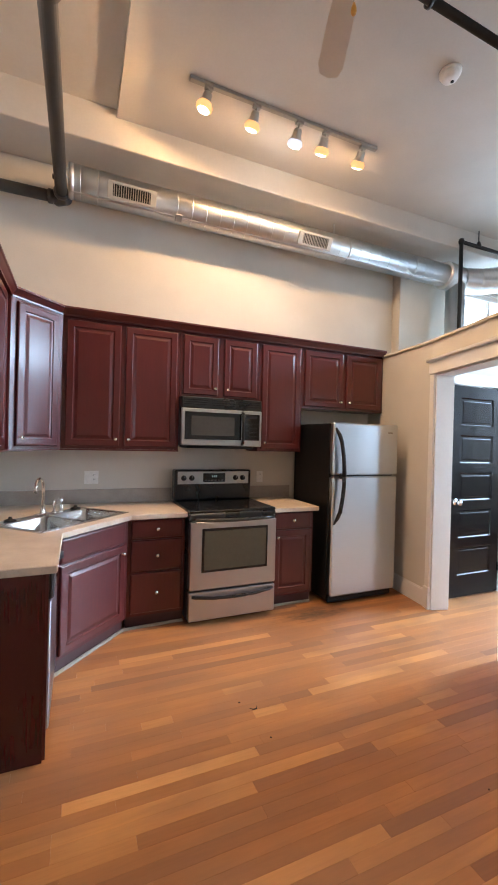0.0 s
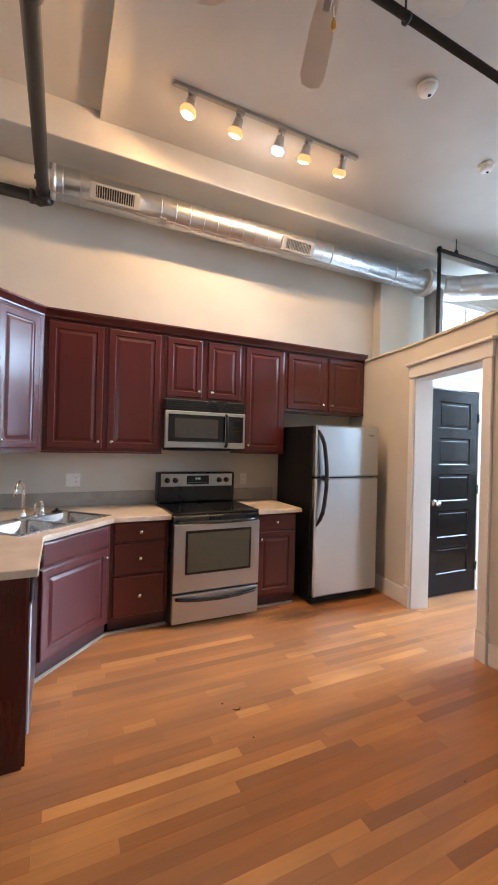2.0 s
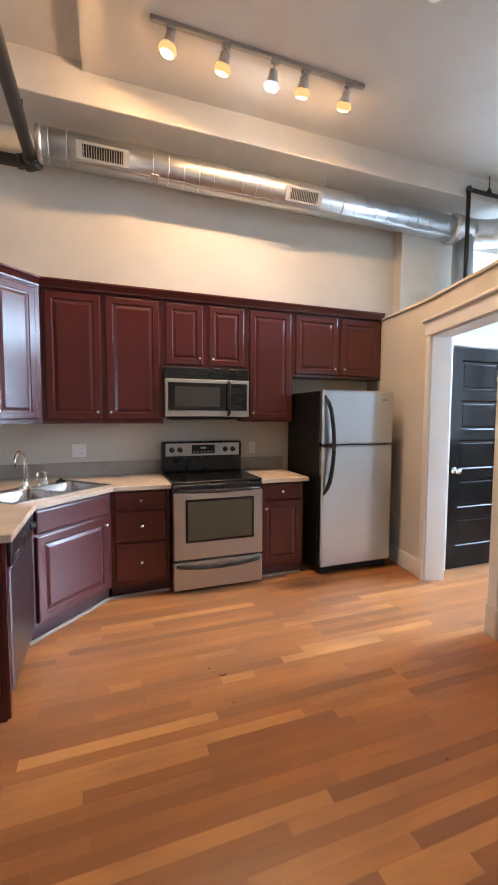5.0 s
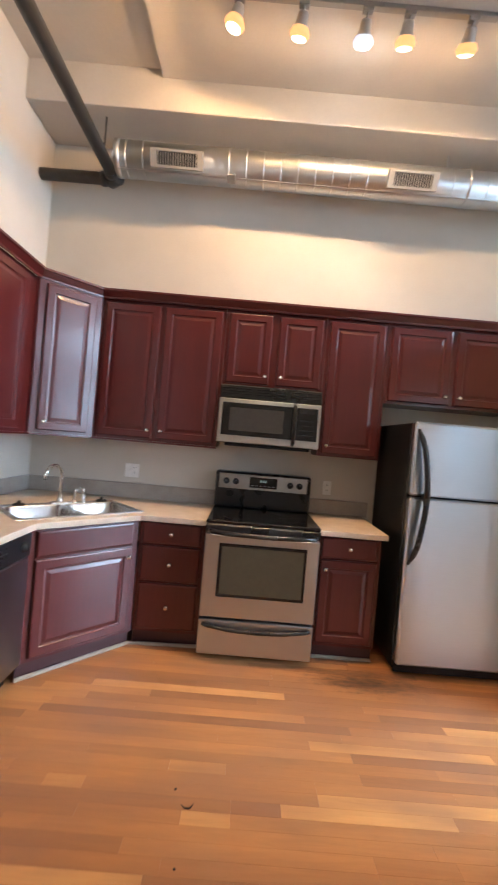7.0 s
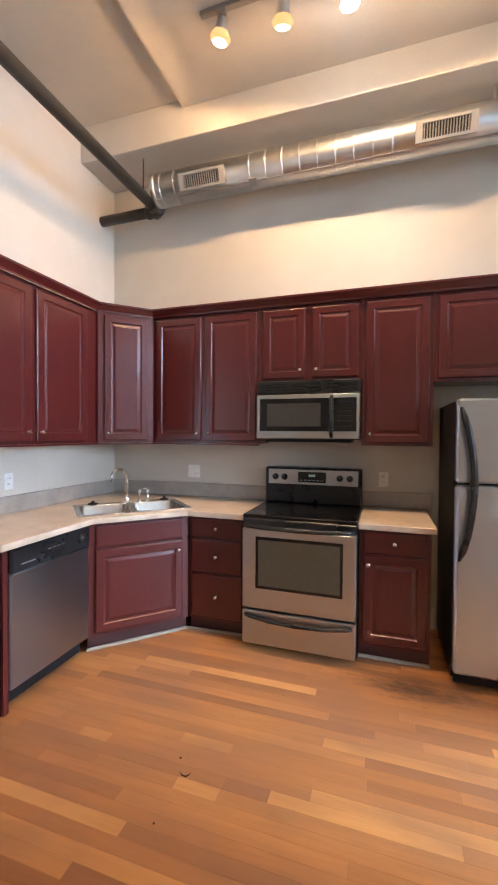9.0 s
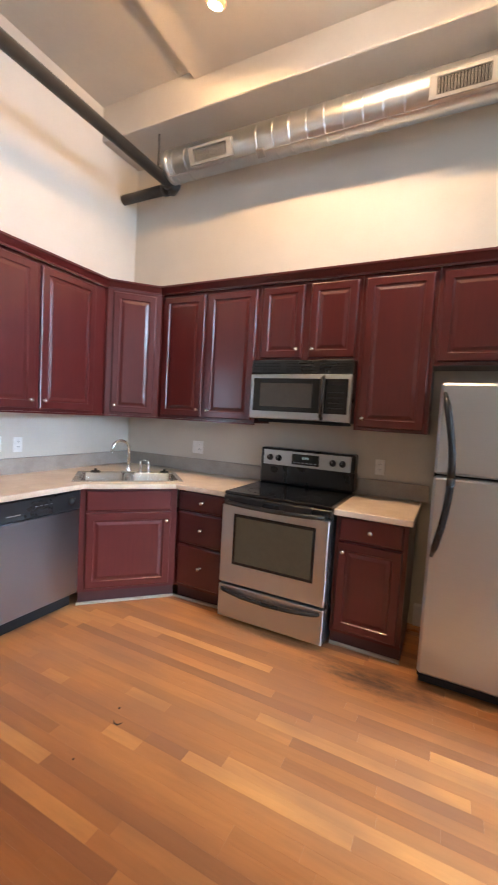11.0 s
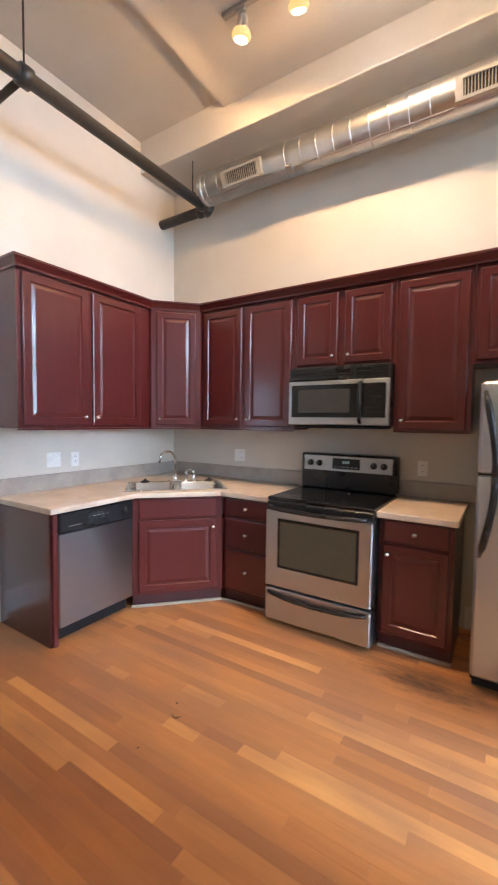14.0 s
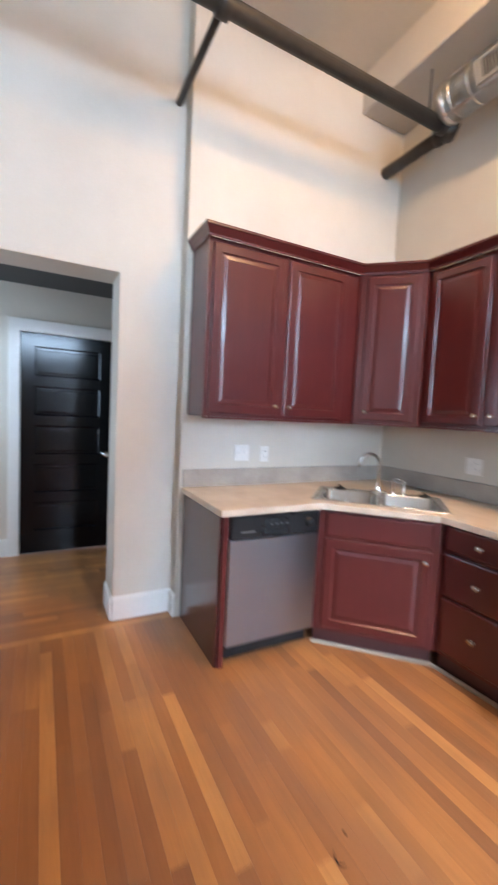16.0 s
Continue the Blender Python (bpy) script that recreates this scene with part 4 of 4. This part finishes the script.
part("dial", lathe([(0, 0), (0.03, 0), (0.029, 0.008), (0.022, 0.012), (0.02, 0.024), (0, 0.024)], 20, Matrix.Translation((0.51, -0.6555, 0.79)) @ Matrix.Rotation(radians(90), 4, "X")), M_BLACKMAT, cp)
part("kick_plate", boxes((0.0, -0.565, 0.005, DW, -0.54, 0.10)), M_BLACKMAT, dw)


# ---------- outlets and switches ----------
def plate(name, m, gangs, kinds, label):
    w = 0.07 + 0.046 * (gangs - 1)
    t_ = thing(name, label, "outlet" if "outlet" in name else "switch", m)
    part("cover_plate", boxes((-w / 2, -0.006, -0.057, w / 2, -0.0005, 0.057), bevel=0.002), M_WHITEPL, t_)
    for i, k in enumerate(kinds):
        x = -0.023 * (gangs - 1) + 0.046 * i
        if k == "s":
            part("toggle", boxes((x - 0.005, -0.016, -0.004, x + 0.005, -0.0062, 0.012), bevel=0.001), M_WHITEPL, t_)
        else:
            for z in (-0.02, 0.02):
                s_ = part("socket", boxes((x - 0.016, -0.0085, z - 0.014, x + 0.016, -0.0062, z + 0.014), bevel=0.002), M_WHITEPL, t_)
                for dx in (-0.006, 0.006):
                    part("slot", boxes((x + dx - 0.0012, -0.0092, z - 0.002, x + dx + 0.0012, -0.0086, z + 0.008)), M_DARKHOLE, s_)
    return t_


plate("wall_outlet", Matrix.Translation((0.841, YN, 1.126)), 2, "so", "white double outlet plate above the worktop")
plate("wall_outlet", Matrix.Translation((2.465, YN, 1.116)), 1, "o", "white single outlet plate beside the range")
plate("wall_outlet", Matrix.Translation((XW, 2.81, 1.130)) @ TO_EAST, 2, "ss", "white double switch plate above the worktop")
plate("wall_outlet", Matrix.Translation((XW, 2.995, 1.122)) @ TO_EAST, 1, "o", "white single outlet plate above the worktop")
plate("light_switch", m3 @ Matrix.Translation((0.30, 0, 1.155)), 3, "sss", "white triple switch plate on the partition")

# ---------- duct ----------
DUY, DUZ, DUR = 3.90, 3.510, 0.125
du = thing("air_duct", "galvanised spiral air duct running under the ceiling beam", "duct")
bm = tube(bmesh.new(), [(0.62, DUY, DUZ), (4.76, DUY, DUZ)], DUR, 48)
part("pipe_run", bm, M_DUCT, du)
x, i = 0.70, 0
while x < 4.68:
    if not (0.86 < x < 1.36 or 2.60 < x < 3.06):
        r, half = (DUR + 0.005, 0.012) if i in (5, 20, 27) else (DUR + 0.004, 0.006) if x < 2.6 else (DUR + 0.0014, 0.004)
        part("seam_ring", lathe([(DUR - 0.002, -half), (r, -half * 0.6), (r, half * 0.6), (DUR - 0.002, half)], 40, Matrix.Translation((x, DUY, DUZ)) @ Matrix.Rotation(radians(90), 4, "Y") @ Matrix.Rotation(radians(1.5), 4, "X")), M_DUCT, du)
    x += 0.128
    i += 1
lap = Matrix.Translation((0, DUY, DUZ)) @ Matrix.Rotation(radians(62), 4, "X")
part("lap_seam", boxes((0.625, -DUR - 0.005, -0.007, 4.66, -DUR + 0.002, 0.007), bevel=0.0015), M_DUCT, du, at=lap)
part("saddle_bracket", boxes((1.455, -DUR - 0.012, -0.035, 1.515, -DUR + 0.004, 0.03), bevel=0.003), M_GRILLE, du, "dull metal bracket under the joint", at=lap)
part("end_cap", lathe([(0, -0.01), (DUR + 0.004, -0.01), (DUR + 0.004, 0.03), (DUR, 0.03)], 36, Matrix.Translation((0.62, DUY, DUZ)) @ Matrix.Rotation(radians(90), 4, "Y")), M_DUCT, du)


def grille(x0, x1):
    """Supply grille on the lower front of the duct, facing down into the room."""
    tilt = Matrix.Translation((0, DUY, DUZ)) @ Matrix.Rotation(radians(23), 4, "X") @ Matrix.Translation((0, -DUR - 0.026, 0))
    g = part("grille", boxes((x0, -0.004, -0.060, x1, 0.03, -0.043), (x0, -0.004, 0.043, x1, 0.03, 0.060), (x0, -0.004, -0.043, x0 + 0.042, 0.03, 0.043), (x1 - 0.042, -0.004, -0.043, x1, 0.03, 0.043)), M_GRILLE, du, "pale metal supply grille", at=tilt)
    part("throat", boxes((x0 + 0.03, 0.012, -0.05, x1 - 0.03, 0.015, 0.05)), M_DARKHOLE, g)
    n = 16
    for k in range(n):
        xx = x0 + 0.052 + (x1 - x0 - 0.104) * k / (n - 1)
        part("slat", boxes((xx - 0.0022, 0.0, -0.0425, xx + 0.0022, 0.010, 0.0425)), M_GRILLE, g)


grille(0.895, 1.275)
grille(2.635, 3.0)
for x in (3.12,):
    part("hanger_strap", boxes((x - 0.008, DUY - 0.003, DUZ + DUR, x + 0.008, DUY + 0.003, BEAM)), M_DUCT, du)
part("collar", lathe([(DUR, -0.05), (DUR + 0.03, -0.045), (DUR + 0.035, -0.01), (DUR + 0.02, 0.0), (DUR + 0.035, 0.02), (DUR + 0.03, 0.05), (DUR, 0.055)], 36, Matrix.Translation((4.72, DUY, DUZ)) @ Matrix.Rotation(radians(90), 4, "Y")), M_DUCT, du, "wide joint collar")
elbow = [(4.76, DUY, DUZ), (4.95, DUY - 0.01, DUZ - 0.02), (5.15, DUY - 0.10, DUZ - 0.03), (5.35, DUY - 0.25, DUZ - 0.02), (5.6, DUY - 0.38, DUZ), (6.3, DUY - 0.60, DUZ + 0.03), (XE - 0.01, DUY - 0.9, DUZ + 0.05)]
bm = bmesh.new()
fine, radii = [], []
for p, q in zip(elbow, elbow[1:]):
    n = max(2, int((Vector(q) - Vector(p)).length / 0.02))
    for k in range(n):
        fine.append(Vector(p).lerp(Vector(q), k / n))
        radii.append(DUR + 0.02 + (0.007 if len(fine) % 2 else -0.004))
tube(bm, fine, DUR, 24, radii=radii)
part("flexible_run", bm, M_DUCT, du, "crumpled silver flexible duct")
part("drop_pipe", tube(bmesh.new(), [(4.86, DUY - 0.02, 1.6), (4.86, DUY - 0.02, DUZ)], 0.11, 24), M_DUCT, du)

# ---------- pipes ----------
PX, PZ, PR = 0.56, 3.41, 0.044
pp = thing("drain_pipe", "thick dark painted pipe with elbow hanging from the ceiling", "pipe")
part("long_run", tube(bmesh.new(), [(PX, YS + 0.01, PZ), (PX, 3.99, PZ)], PR, 20), M_PIPE, pp)
part("wall_run", tube(bmesh.new(), [(XW + 0.001, 3.99, PZ - 0.01), (PX + 0.03, 3.99, PZ - 0.005)], PR, 20), M_PIPE, pp)
part("elbow_fitting", lathe([(0, -0.07), (0.045, -0.068), (0.056, -0.05), (0.059, 0.045), (0.052, 0.06), (0, 0.065)], 20, Matrix.Translation((PX, 3.99, PZ)) @ Matrix.Rotation(radians(50), 4, "Z") @ Matrix.Rotation(radians(90), 4, "X")), M_PIPE, pp)
part("elbow_collar", lathe([(0.043, -0.02), (0.055, -0.018), (0.055, 0.018), (0.043, 0.02)], 20, Matrix.Translation((PX, 3.91, PZ)) @ Matrix.Rotation(radians(90), 4, "X")), M_PIPE, pp)
part("elbow_collar", lathe([(0.043, -0.02), (0.055, -0.018), (0.055, 0.018), (0.043, 0.02)], 20, Matrix.Translation((PX - 0.08, 3.99, PZ - 0.007)) @ Matrix.Rotation(radians(90), 4, "Y")), M_PIPE, pp)
part("hanger_rod", tube(bmesh.new(), [(PX - 0.03, 3.82, PZ), (PX - 0.03, 3.82, BEAM)], 0.005, 8), M_IRON, pp)
part("hanger_clamp", boxes((PX - 0.06, 3.80, PZ + 0.045, PX + 0.0, 3.84, PZ + 0.07), bevel=0.004), M_IRON, pp)
part("brace", tube(bmesh.new(), [(PX, 2.31, PZ), (PIER + 0.001, 2.300, PZ - 0.035)], 0.022, 12), M_PIPE, pp)
part("brace_clamp", lathe([(PR, -0.035), (PR + 0.016, -0.032), (PR + 0.016, 0.032), (PR, 0.035)], 20, Matrix.Translation((PX, 2.31, PZ)) @ Matrix.Rotation(radians(90), 4, "X")), M_PIPE, pp)
part("clamp_rod", tube(bmesh.new(), [(PX, 2.31, PZ), (PX, 2.31, CEIL)], 0.006, 8), M_IRON, pp)

sp1 = thing("sprinkler_pipe", "black iron pipe crossing under the ceiling on hangers", "pipe")
part("run", tube(bmesh.new(), [(1.95, 1.945, 3.78), (XE - 0.005, 2.01, 3.78)], 0.023, 18), M_IRON, sp1)
for x in (2.35, 4.2, 6.0):
    part("hanger", tube(bmesh.new(), [(x, 1.965, 3.78), (x, 1.965, CEIL)], 0.006, 8), M_IRON, sp1)
    part("hanger_ring", lathe([(0.023, -0.010), (0.030, -0.010), (0.030, 0.010), (0.023, 0.010)], 18, Matrix.Translation((x, 1.957, 3.78)) @ Matrix.Rotation(radians(90), 4, "Y")), M_IRON, sp1)
part("end_cap", lathe([(0, -0.03), (0.026, -0.028), (0.030, -0.01), (0.030, 0.03), (0.023, 0.03)], 18, Matrix.Translation((1.95, 1.945, 3.78)) @ Matrix.Rotation(radians(90), 4, "Y")), M_IRON, sp1)
part("end_hanger", tube(bmesh.new(), [(1.99, 1.946, 3.79), (1.99, 1.946, CEIL)], 0.006, 8), M_IRON, sp1)
sp2 = thing("sprinkler_pipe", "thin black iron pipe dropping behind the low partition", "pipe")
part("drop", tube(bmesh.new(), [(4.67, 3.655, 2.2), (4.67, 3.655, 3.80)], 0.022, 12), M_IRON, sp2)
part("run", tube(bmesh.new(), [(4.67, 3.655, 3.80), (5.80, 3.655, 3.80)], 0.020, 12), M_IRON, sp2)
part("cross_run", tube(bmesh.new(), [(5.80, 3.708, 3.80), (5.85, 0.9, 3.80)], 0.024, 12), M_IRON, sp2)
part("tee", lathe([(0, -0.045), (0.036, -0.043), (0.036, 0.043), (0, 0.045)], 14, Matrix.Translation((5.807, 3.655, 3.80)) @ Matrix.Rotation(radians(90), 4, "X")), M_IRON, sp2)
part("corner_elbow", lathe([(0, -0.035), (0.025, -0.03), (0.033, 0), (0.025, 0.03), (0, 0.035)], 14, Matrix.Translation((4.67, 3.655, 3.80))), M_IRON, sp2)
part("hanger", tube(bmesh.new(), [(4.95, 3.655, 3.80), (4.95, 3.655, CEIL)], 0.006, 8), M_IRON, sp2)
part("hanger_clip", lathe([(0.03, -0.02), (0.022, 0.02), (0.006, 0.05), (0, 0.05)], 12, Matrix.Translation((4.95, 3.655, 3.82))), M_IRON, sp2)

# ---------- track light ----------
tl = thing("track_light", "ceiling track with five small spotlights, all lit", "track light")
part("track", boxes((1.38, TRACK_Y - 0.018, CEIL - 0.028, 2.99, TRACK_Y + 0.018, CEIL), bevel=0.003), M_TRACK, tl, "brushed nickel track")
for n, (x, face) in enumerate(LAMPS):
    part("adapter", boxes((x - 0.03, TRACK_Y - 0.017, CEIL - 0.050, x + 0.03, TRACK_Y + 0.017, CEIL - 0.0285), bevel=0.003), M_TRACK, tl)
    pivot = Vector((x, TRACK_Y + 0.020, 3.918))
    part("stem", tube(bmesh.new(), [(x, TRACK_Y, CEIL - 0.045), (x, TRACK_Y + 0.004, 3.935), pivot], 0.007, 8), M_TRACK, tl)
    way = (Vector(face) - pivot).normalized()
    mh = Matrix.Translation(Vector(face) - way * 0.084) @ Vector((0, 0, -1)).rotation_difference(way).to_matrix().to_4x4()
    hd = part("lamp_head", lathe([(0, 0.045), (0.026, 0.043), (0.032, 0.030), (0.034, 0.0), (0.042, -0.022), (0.044, -0.030), (0.040, -0.030), (0.032, -0.005), (0, 0.0)], 24, mh), M_HEAD, tl, "small round nickel lamp head")
    white = n == 2
    part("bulb", lathe([(0.030, -0.080), (0.046, -0.075), (0.059, -0.062), (0.060, -0.050), (0.048, -0.028), (0, -0.004)], 24, mh), M_HALOC if white else M_HALO, hd, "glowing white bulb" if white else "glowing warm bulb")
    part("lens", lathe([(0, -0.086), (0.026, -0.084), (0.044, -0.0775), (0.040, -0.073), (0, -0.070)], 24, mh), M_BULBC if white else M_BULB, hd)

# ---------- ceiling fan ----------
FC = (1.705, 1.687)
fan = thing("ceiling_fan", "five-blade ceiling fan at rest with a short pull chain", "ceiling fan", Matrix.Translation((*FC, 0)))
part("downrod", tube(bmesh.new(), [(0, 0, 3.62), (0, 0, CEIL)], 0.013, 12), M_TRACK, fan)
part("canopy", lathe([(0.065, CEIL), (0.06, CEIL - 0.03), (0.03, CEIL - 0.06), (0.013, CEIL - 0.065)], 24), M_TRACK, fan)
part("motor", lathe([(0, 3.62), (0.05, 3.62), (0.11, 3.59), (0.125, 3.55), (0.12, 3.50), (0.08, 3.47), (0.06, 3.44), (0, 3.435)], 28), M_TRACK, fan)
for k in range(5):
    a = radians(67 + 72 * k)
    rot = Matrix.Rotation(a, 4, "Z") @ Matrix.Translation((0, 0, 3.51)) @ Matrix.Rotation(radians(11), 4, "X")
    ol = [(0.17, -0.045), (0.35, -0.062), (0.58, -0.068), (0.635, -0.05), (0.652, 0), (0.635, 0.05), (0.58, 0.068), (0.35, 0.062), (0.17, 0.045)]
    bld = part("blade", prism(ol, -0.003, 0.003), M_FAN, fan, "pale wooden fan blade", at=rot)
    part("blade_iron", boxes((0.09, -0.018, -0.010, 0.24, 0.018, -0.0035), bevel=0.002), M_TRACK, bld)
chain = part("pull_chain", tube(bmesh.new(), [(0.0, 0.03, 3.44), (0.0, 0.03, 3.245)], 0.0025, 6), M_CHROME, fan)
part("pull_knob", lathe([(0, 3.25), (0.004, 3.248), (0.011, 3.225), (0.012, 3.21), (0.008, 3.20), (0, 3.198)], 12, Matrix.Translation((0, 0.03, 0))), M_AMBER, chain, "amber teardrop pull")


# ---------- detectors ----------
def detector(x, y, r, label):
    t_ = thing("smoke_detector", label, "smoke detector", Matrix.Translation((x, y, CEIL)))
    part("base_ring", lathe([(0, 0), (r, 0), (r, -0.012), (r * 0.93, -0.016), (0, -0.016)], 28), M_WHITEPL, t_)
    part("cover", lathe([(r * 0.86, -0.0162), (r * 0.86, -0.03), (r * 0.70, -0.047), (r * 0.35, -0.053), (0, -0.053)], 28), M_WHITEPL, t_)
    part("test_button", lathe([(0, -0.0525), (0.012, -0.0535), (0.012, -0.056), (0, -0.057)], 12, Matrix.Translation((r * 0.3, 0, 0))), M_DARKHOLE, t_)


detector(2.965, 2.36, 0.07, "round white smoke detector on the ceiling")
detector(4.06, 2.682, 0.065, "round white smoke detector on the ceiling beyond the partition")

# ---------- small marks on the floor ----------
tw = thing("splinter", "dark curled splinter lying on the floor boards", "splinter", Matrix.Translation((1.66, 2.39, 0)))
part("curl", tube(bmesh.new(), [(-0.026, 0.009, 0.003), (-0.010, -0.003, 0.002), (0.009, -0.004, 0.002), (0.018, 0.009, 0.003), (0.021, 0.018, 0.003)], 0.002, 6, radii=[0.001, 0.0028, 0.0028, 0.002, 0.001]), M_DARKHOLE, tw)
for x, y, r in ((1.60, 2.47, 0.006), (1.65, 2.165, 0.005), (2.40, 1.55, 0.004)):
    ch = thing("wood_chip", "tiny dark chip lying on the floor boards", "chip", Matrix.Translation((x, y, 0)))
    part("chip", lathe([(0, 0.0), (r, 0.0), (r * 0.8, 0.002), (0, 0.003)], 7), M_DARKHOLE, ch)

# ---------- oak floor ----------
floor = tagged(new("floor"), "worn orange-brown strip oak floor laid along the kitchen", "floor", kind="structure")
BW = 0.060
CACHE = {}


def board_mesh(length, width, mat=M_OAK, turned=False):
    key = (round(length, 2), width, mat.name)
    if key not in CACHE:
        w, l, g, c = width, key[0], 0.0001, 0.0005
        me = bpy.data.meshes.new("board")
        x0, x1, y0, y1 = g, l - g, g, w - g
        vs = [(x0, y0, -0.015), (x1, y0, -0.015), (x1, y1, -0.015), (x0, y1, -0.015), (x0, y0, -c), (x1, y0, -c), (x1, y1, -c), (x0, y1, -c),
              (x0 + c, y0 + c, 0), (x1 - c, y0 + c, 0), (x1 - c, y1 - c, 0), (x0 + c, y1 - c, 0)]
        if turned:
            vs = [(w - b, a, z) for a, b, z in vs]
        fs = [(0, 1, 5, 4), (1, 2, 6, 5), (2, 3, 7, 6), (3, 0, 4, 7), (4, 5, 9, 8), (5, 6, 10, 9), (6, 7, 11, 10), (7, 4, 8, 11), (8, 9, 10, 11)]
        me.from_pydata(vs, [], fs)
        me.materials.append(mat)
        CACHE[key] = me
    return CACHE[key]


# boards that stand out by their tone: row, start, end, material
MARKED = [(63, 1.77, 2.18, M_OAK_PALE), (69, 0.10, 1.85, M_OAK_PALE), (75, 0.67, 1.46, M_OAK_MID), (75, 1.46, 2.10, M_OAK_DARK), (76, 0.67, 1.95, M_OAK_PALE),
          (78, 0.70, 1.55, M_OAK_PALE), (78, 2.59, 2.86, M_OAK_MID), (82, 1.64, 1.83, M_OAK_MID), (83, 1.83, 2.03, M_OAK_DARK), (83, 2.03, 2.73, M_OAK_PALE),
          (84, 1.06, 1.22, M_OAK_MID), (84, 2.19, 3.20, M_OAK_PALE), (86, 1.55, 1.80, M_OAK_MID), (91, 2.65, 3.23, M_OAK_MID), (95, 1.01, 2.11, M_OAK_PALE)]
rng = random.Random(11)
LENGTHS = (0.3, 0.45, 0.6, 0.75, 0.9, 1.1, 1.3, 1.6)
EDGE = -0.03                    # where the kitchen boards meet those of the hall
rest = {}


def lay(x, y, me, mat, apart):
    """A board: an object of its own, or joined into the rest of its material."""
    if apart:
        ob = new("board", me)
        ob.parent = floor
        ob.matrix_local = Matrix.Translation((x, y, 0))
        return
    vs, fs = rest.setdefault(mat.name, ([], []))
    k = len(vs)
    vs += [(v.co.x + x, v.co.y + y, v.co.z) for v in me.vertices]
    fs += [tuple(i + k for i in p.vertices) for p in me.polygons]


near = 0
for row in range(int((YN - YS) / BW) + 1):
    y, x = YS + row * BW, EDGE
    marks = [m for m in MARKED if m[0] == row]
    first = True
    if y < -0.36 or y > 3.34:
        lay(EDGE - 0.10, y, board_mesh(0.10, BW), M_OAK, False)
    while x < XE:
        l = round(rng.random() * 0.9 + 0.2 if first else rng.choice(LENGTHS), 2)
        first, mat = False, M_OAK
        for _, a, b, special in marks:
            if abs(a - x) < 0.006:
                l, mat = round(b - a, 2), special
                break
            if x < a < x + l + 0.12:
                l = round(a - x, 2)
                break
        l = min(l, round(XE + 0.1 - x, 2))
        apart = near < 300 and 1.15 < y < 3.45 and x + l > 0.6 and x < 3.3
        near += apart
        lay(x, y, board_mesh(l, BW, mat), mat, apart)
        x = round(x + l, 2)
for col in range(30):
    y = -0.36
    while y < 3.34:
        l = min(rng.choice(LENGTHS) * (0.5 if y < -0.3 and col % 2 else 1.0), 3.36 - y)
        lay(EDGE - (col + 1) * BW, y, board_mesh(l, BW, M_OAK_HALL, True), M_OAK_HALL, False)
        y += l
for mat in (M_OAK, M_OAK_HALL, M_OAK_PALE, M_OAK_MID, M_OAK_DARK):
    if mat.name in rest:
        me = bpy.data.meshes.new("far_boards")
        me.from_pydata(rest[mat.name][0], [], rest[mat.name][1])
        me.materials.append(mat)
        fb = tagged(new("far_boards", me), kind="stuff")
        fb.parent = floor
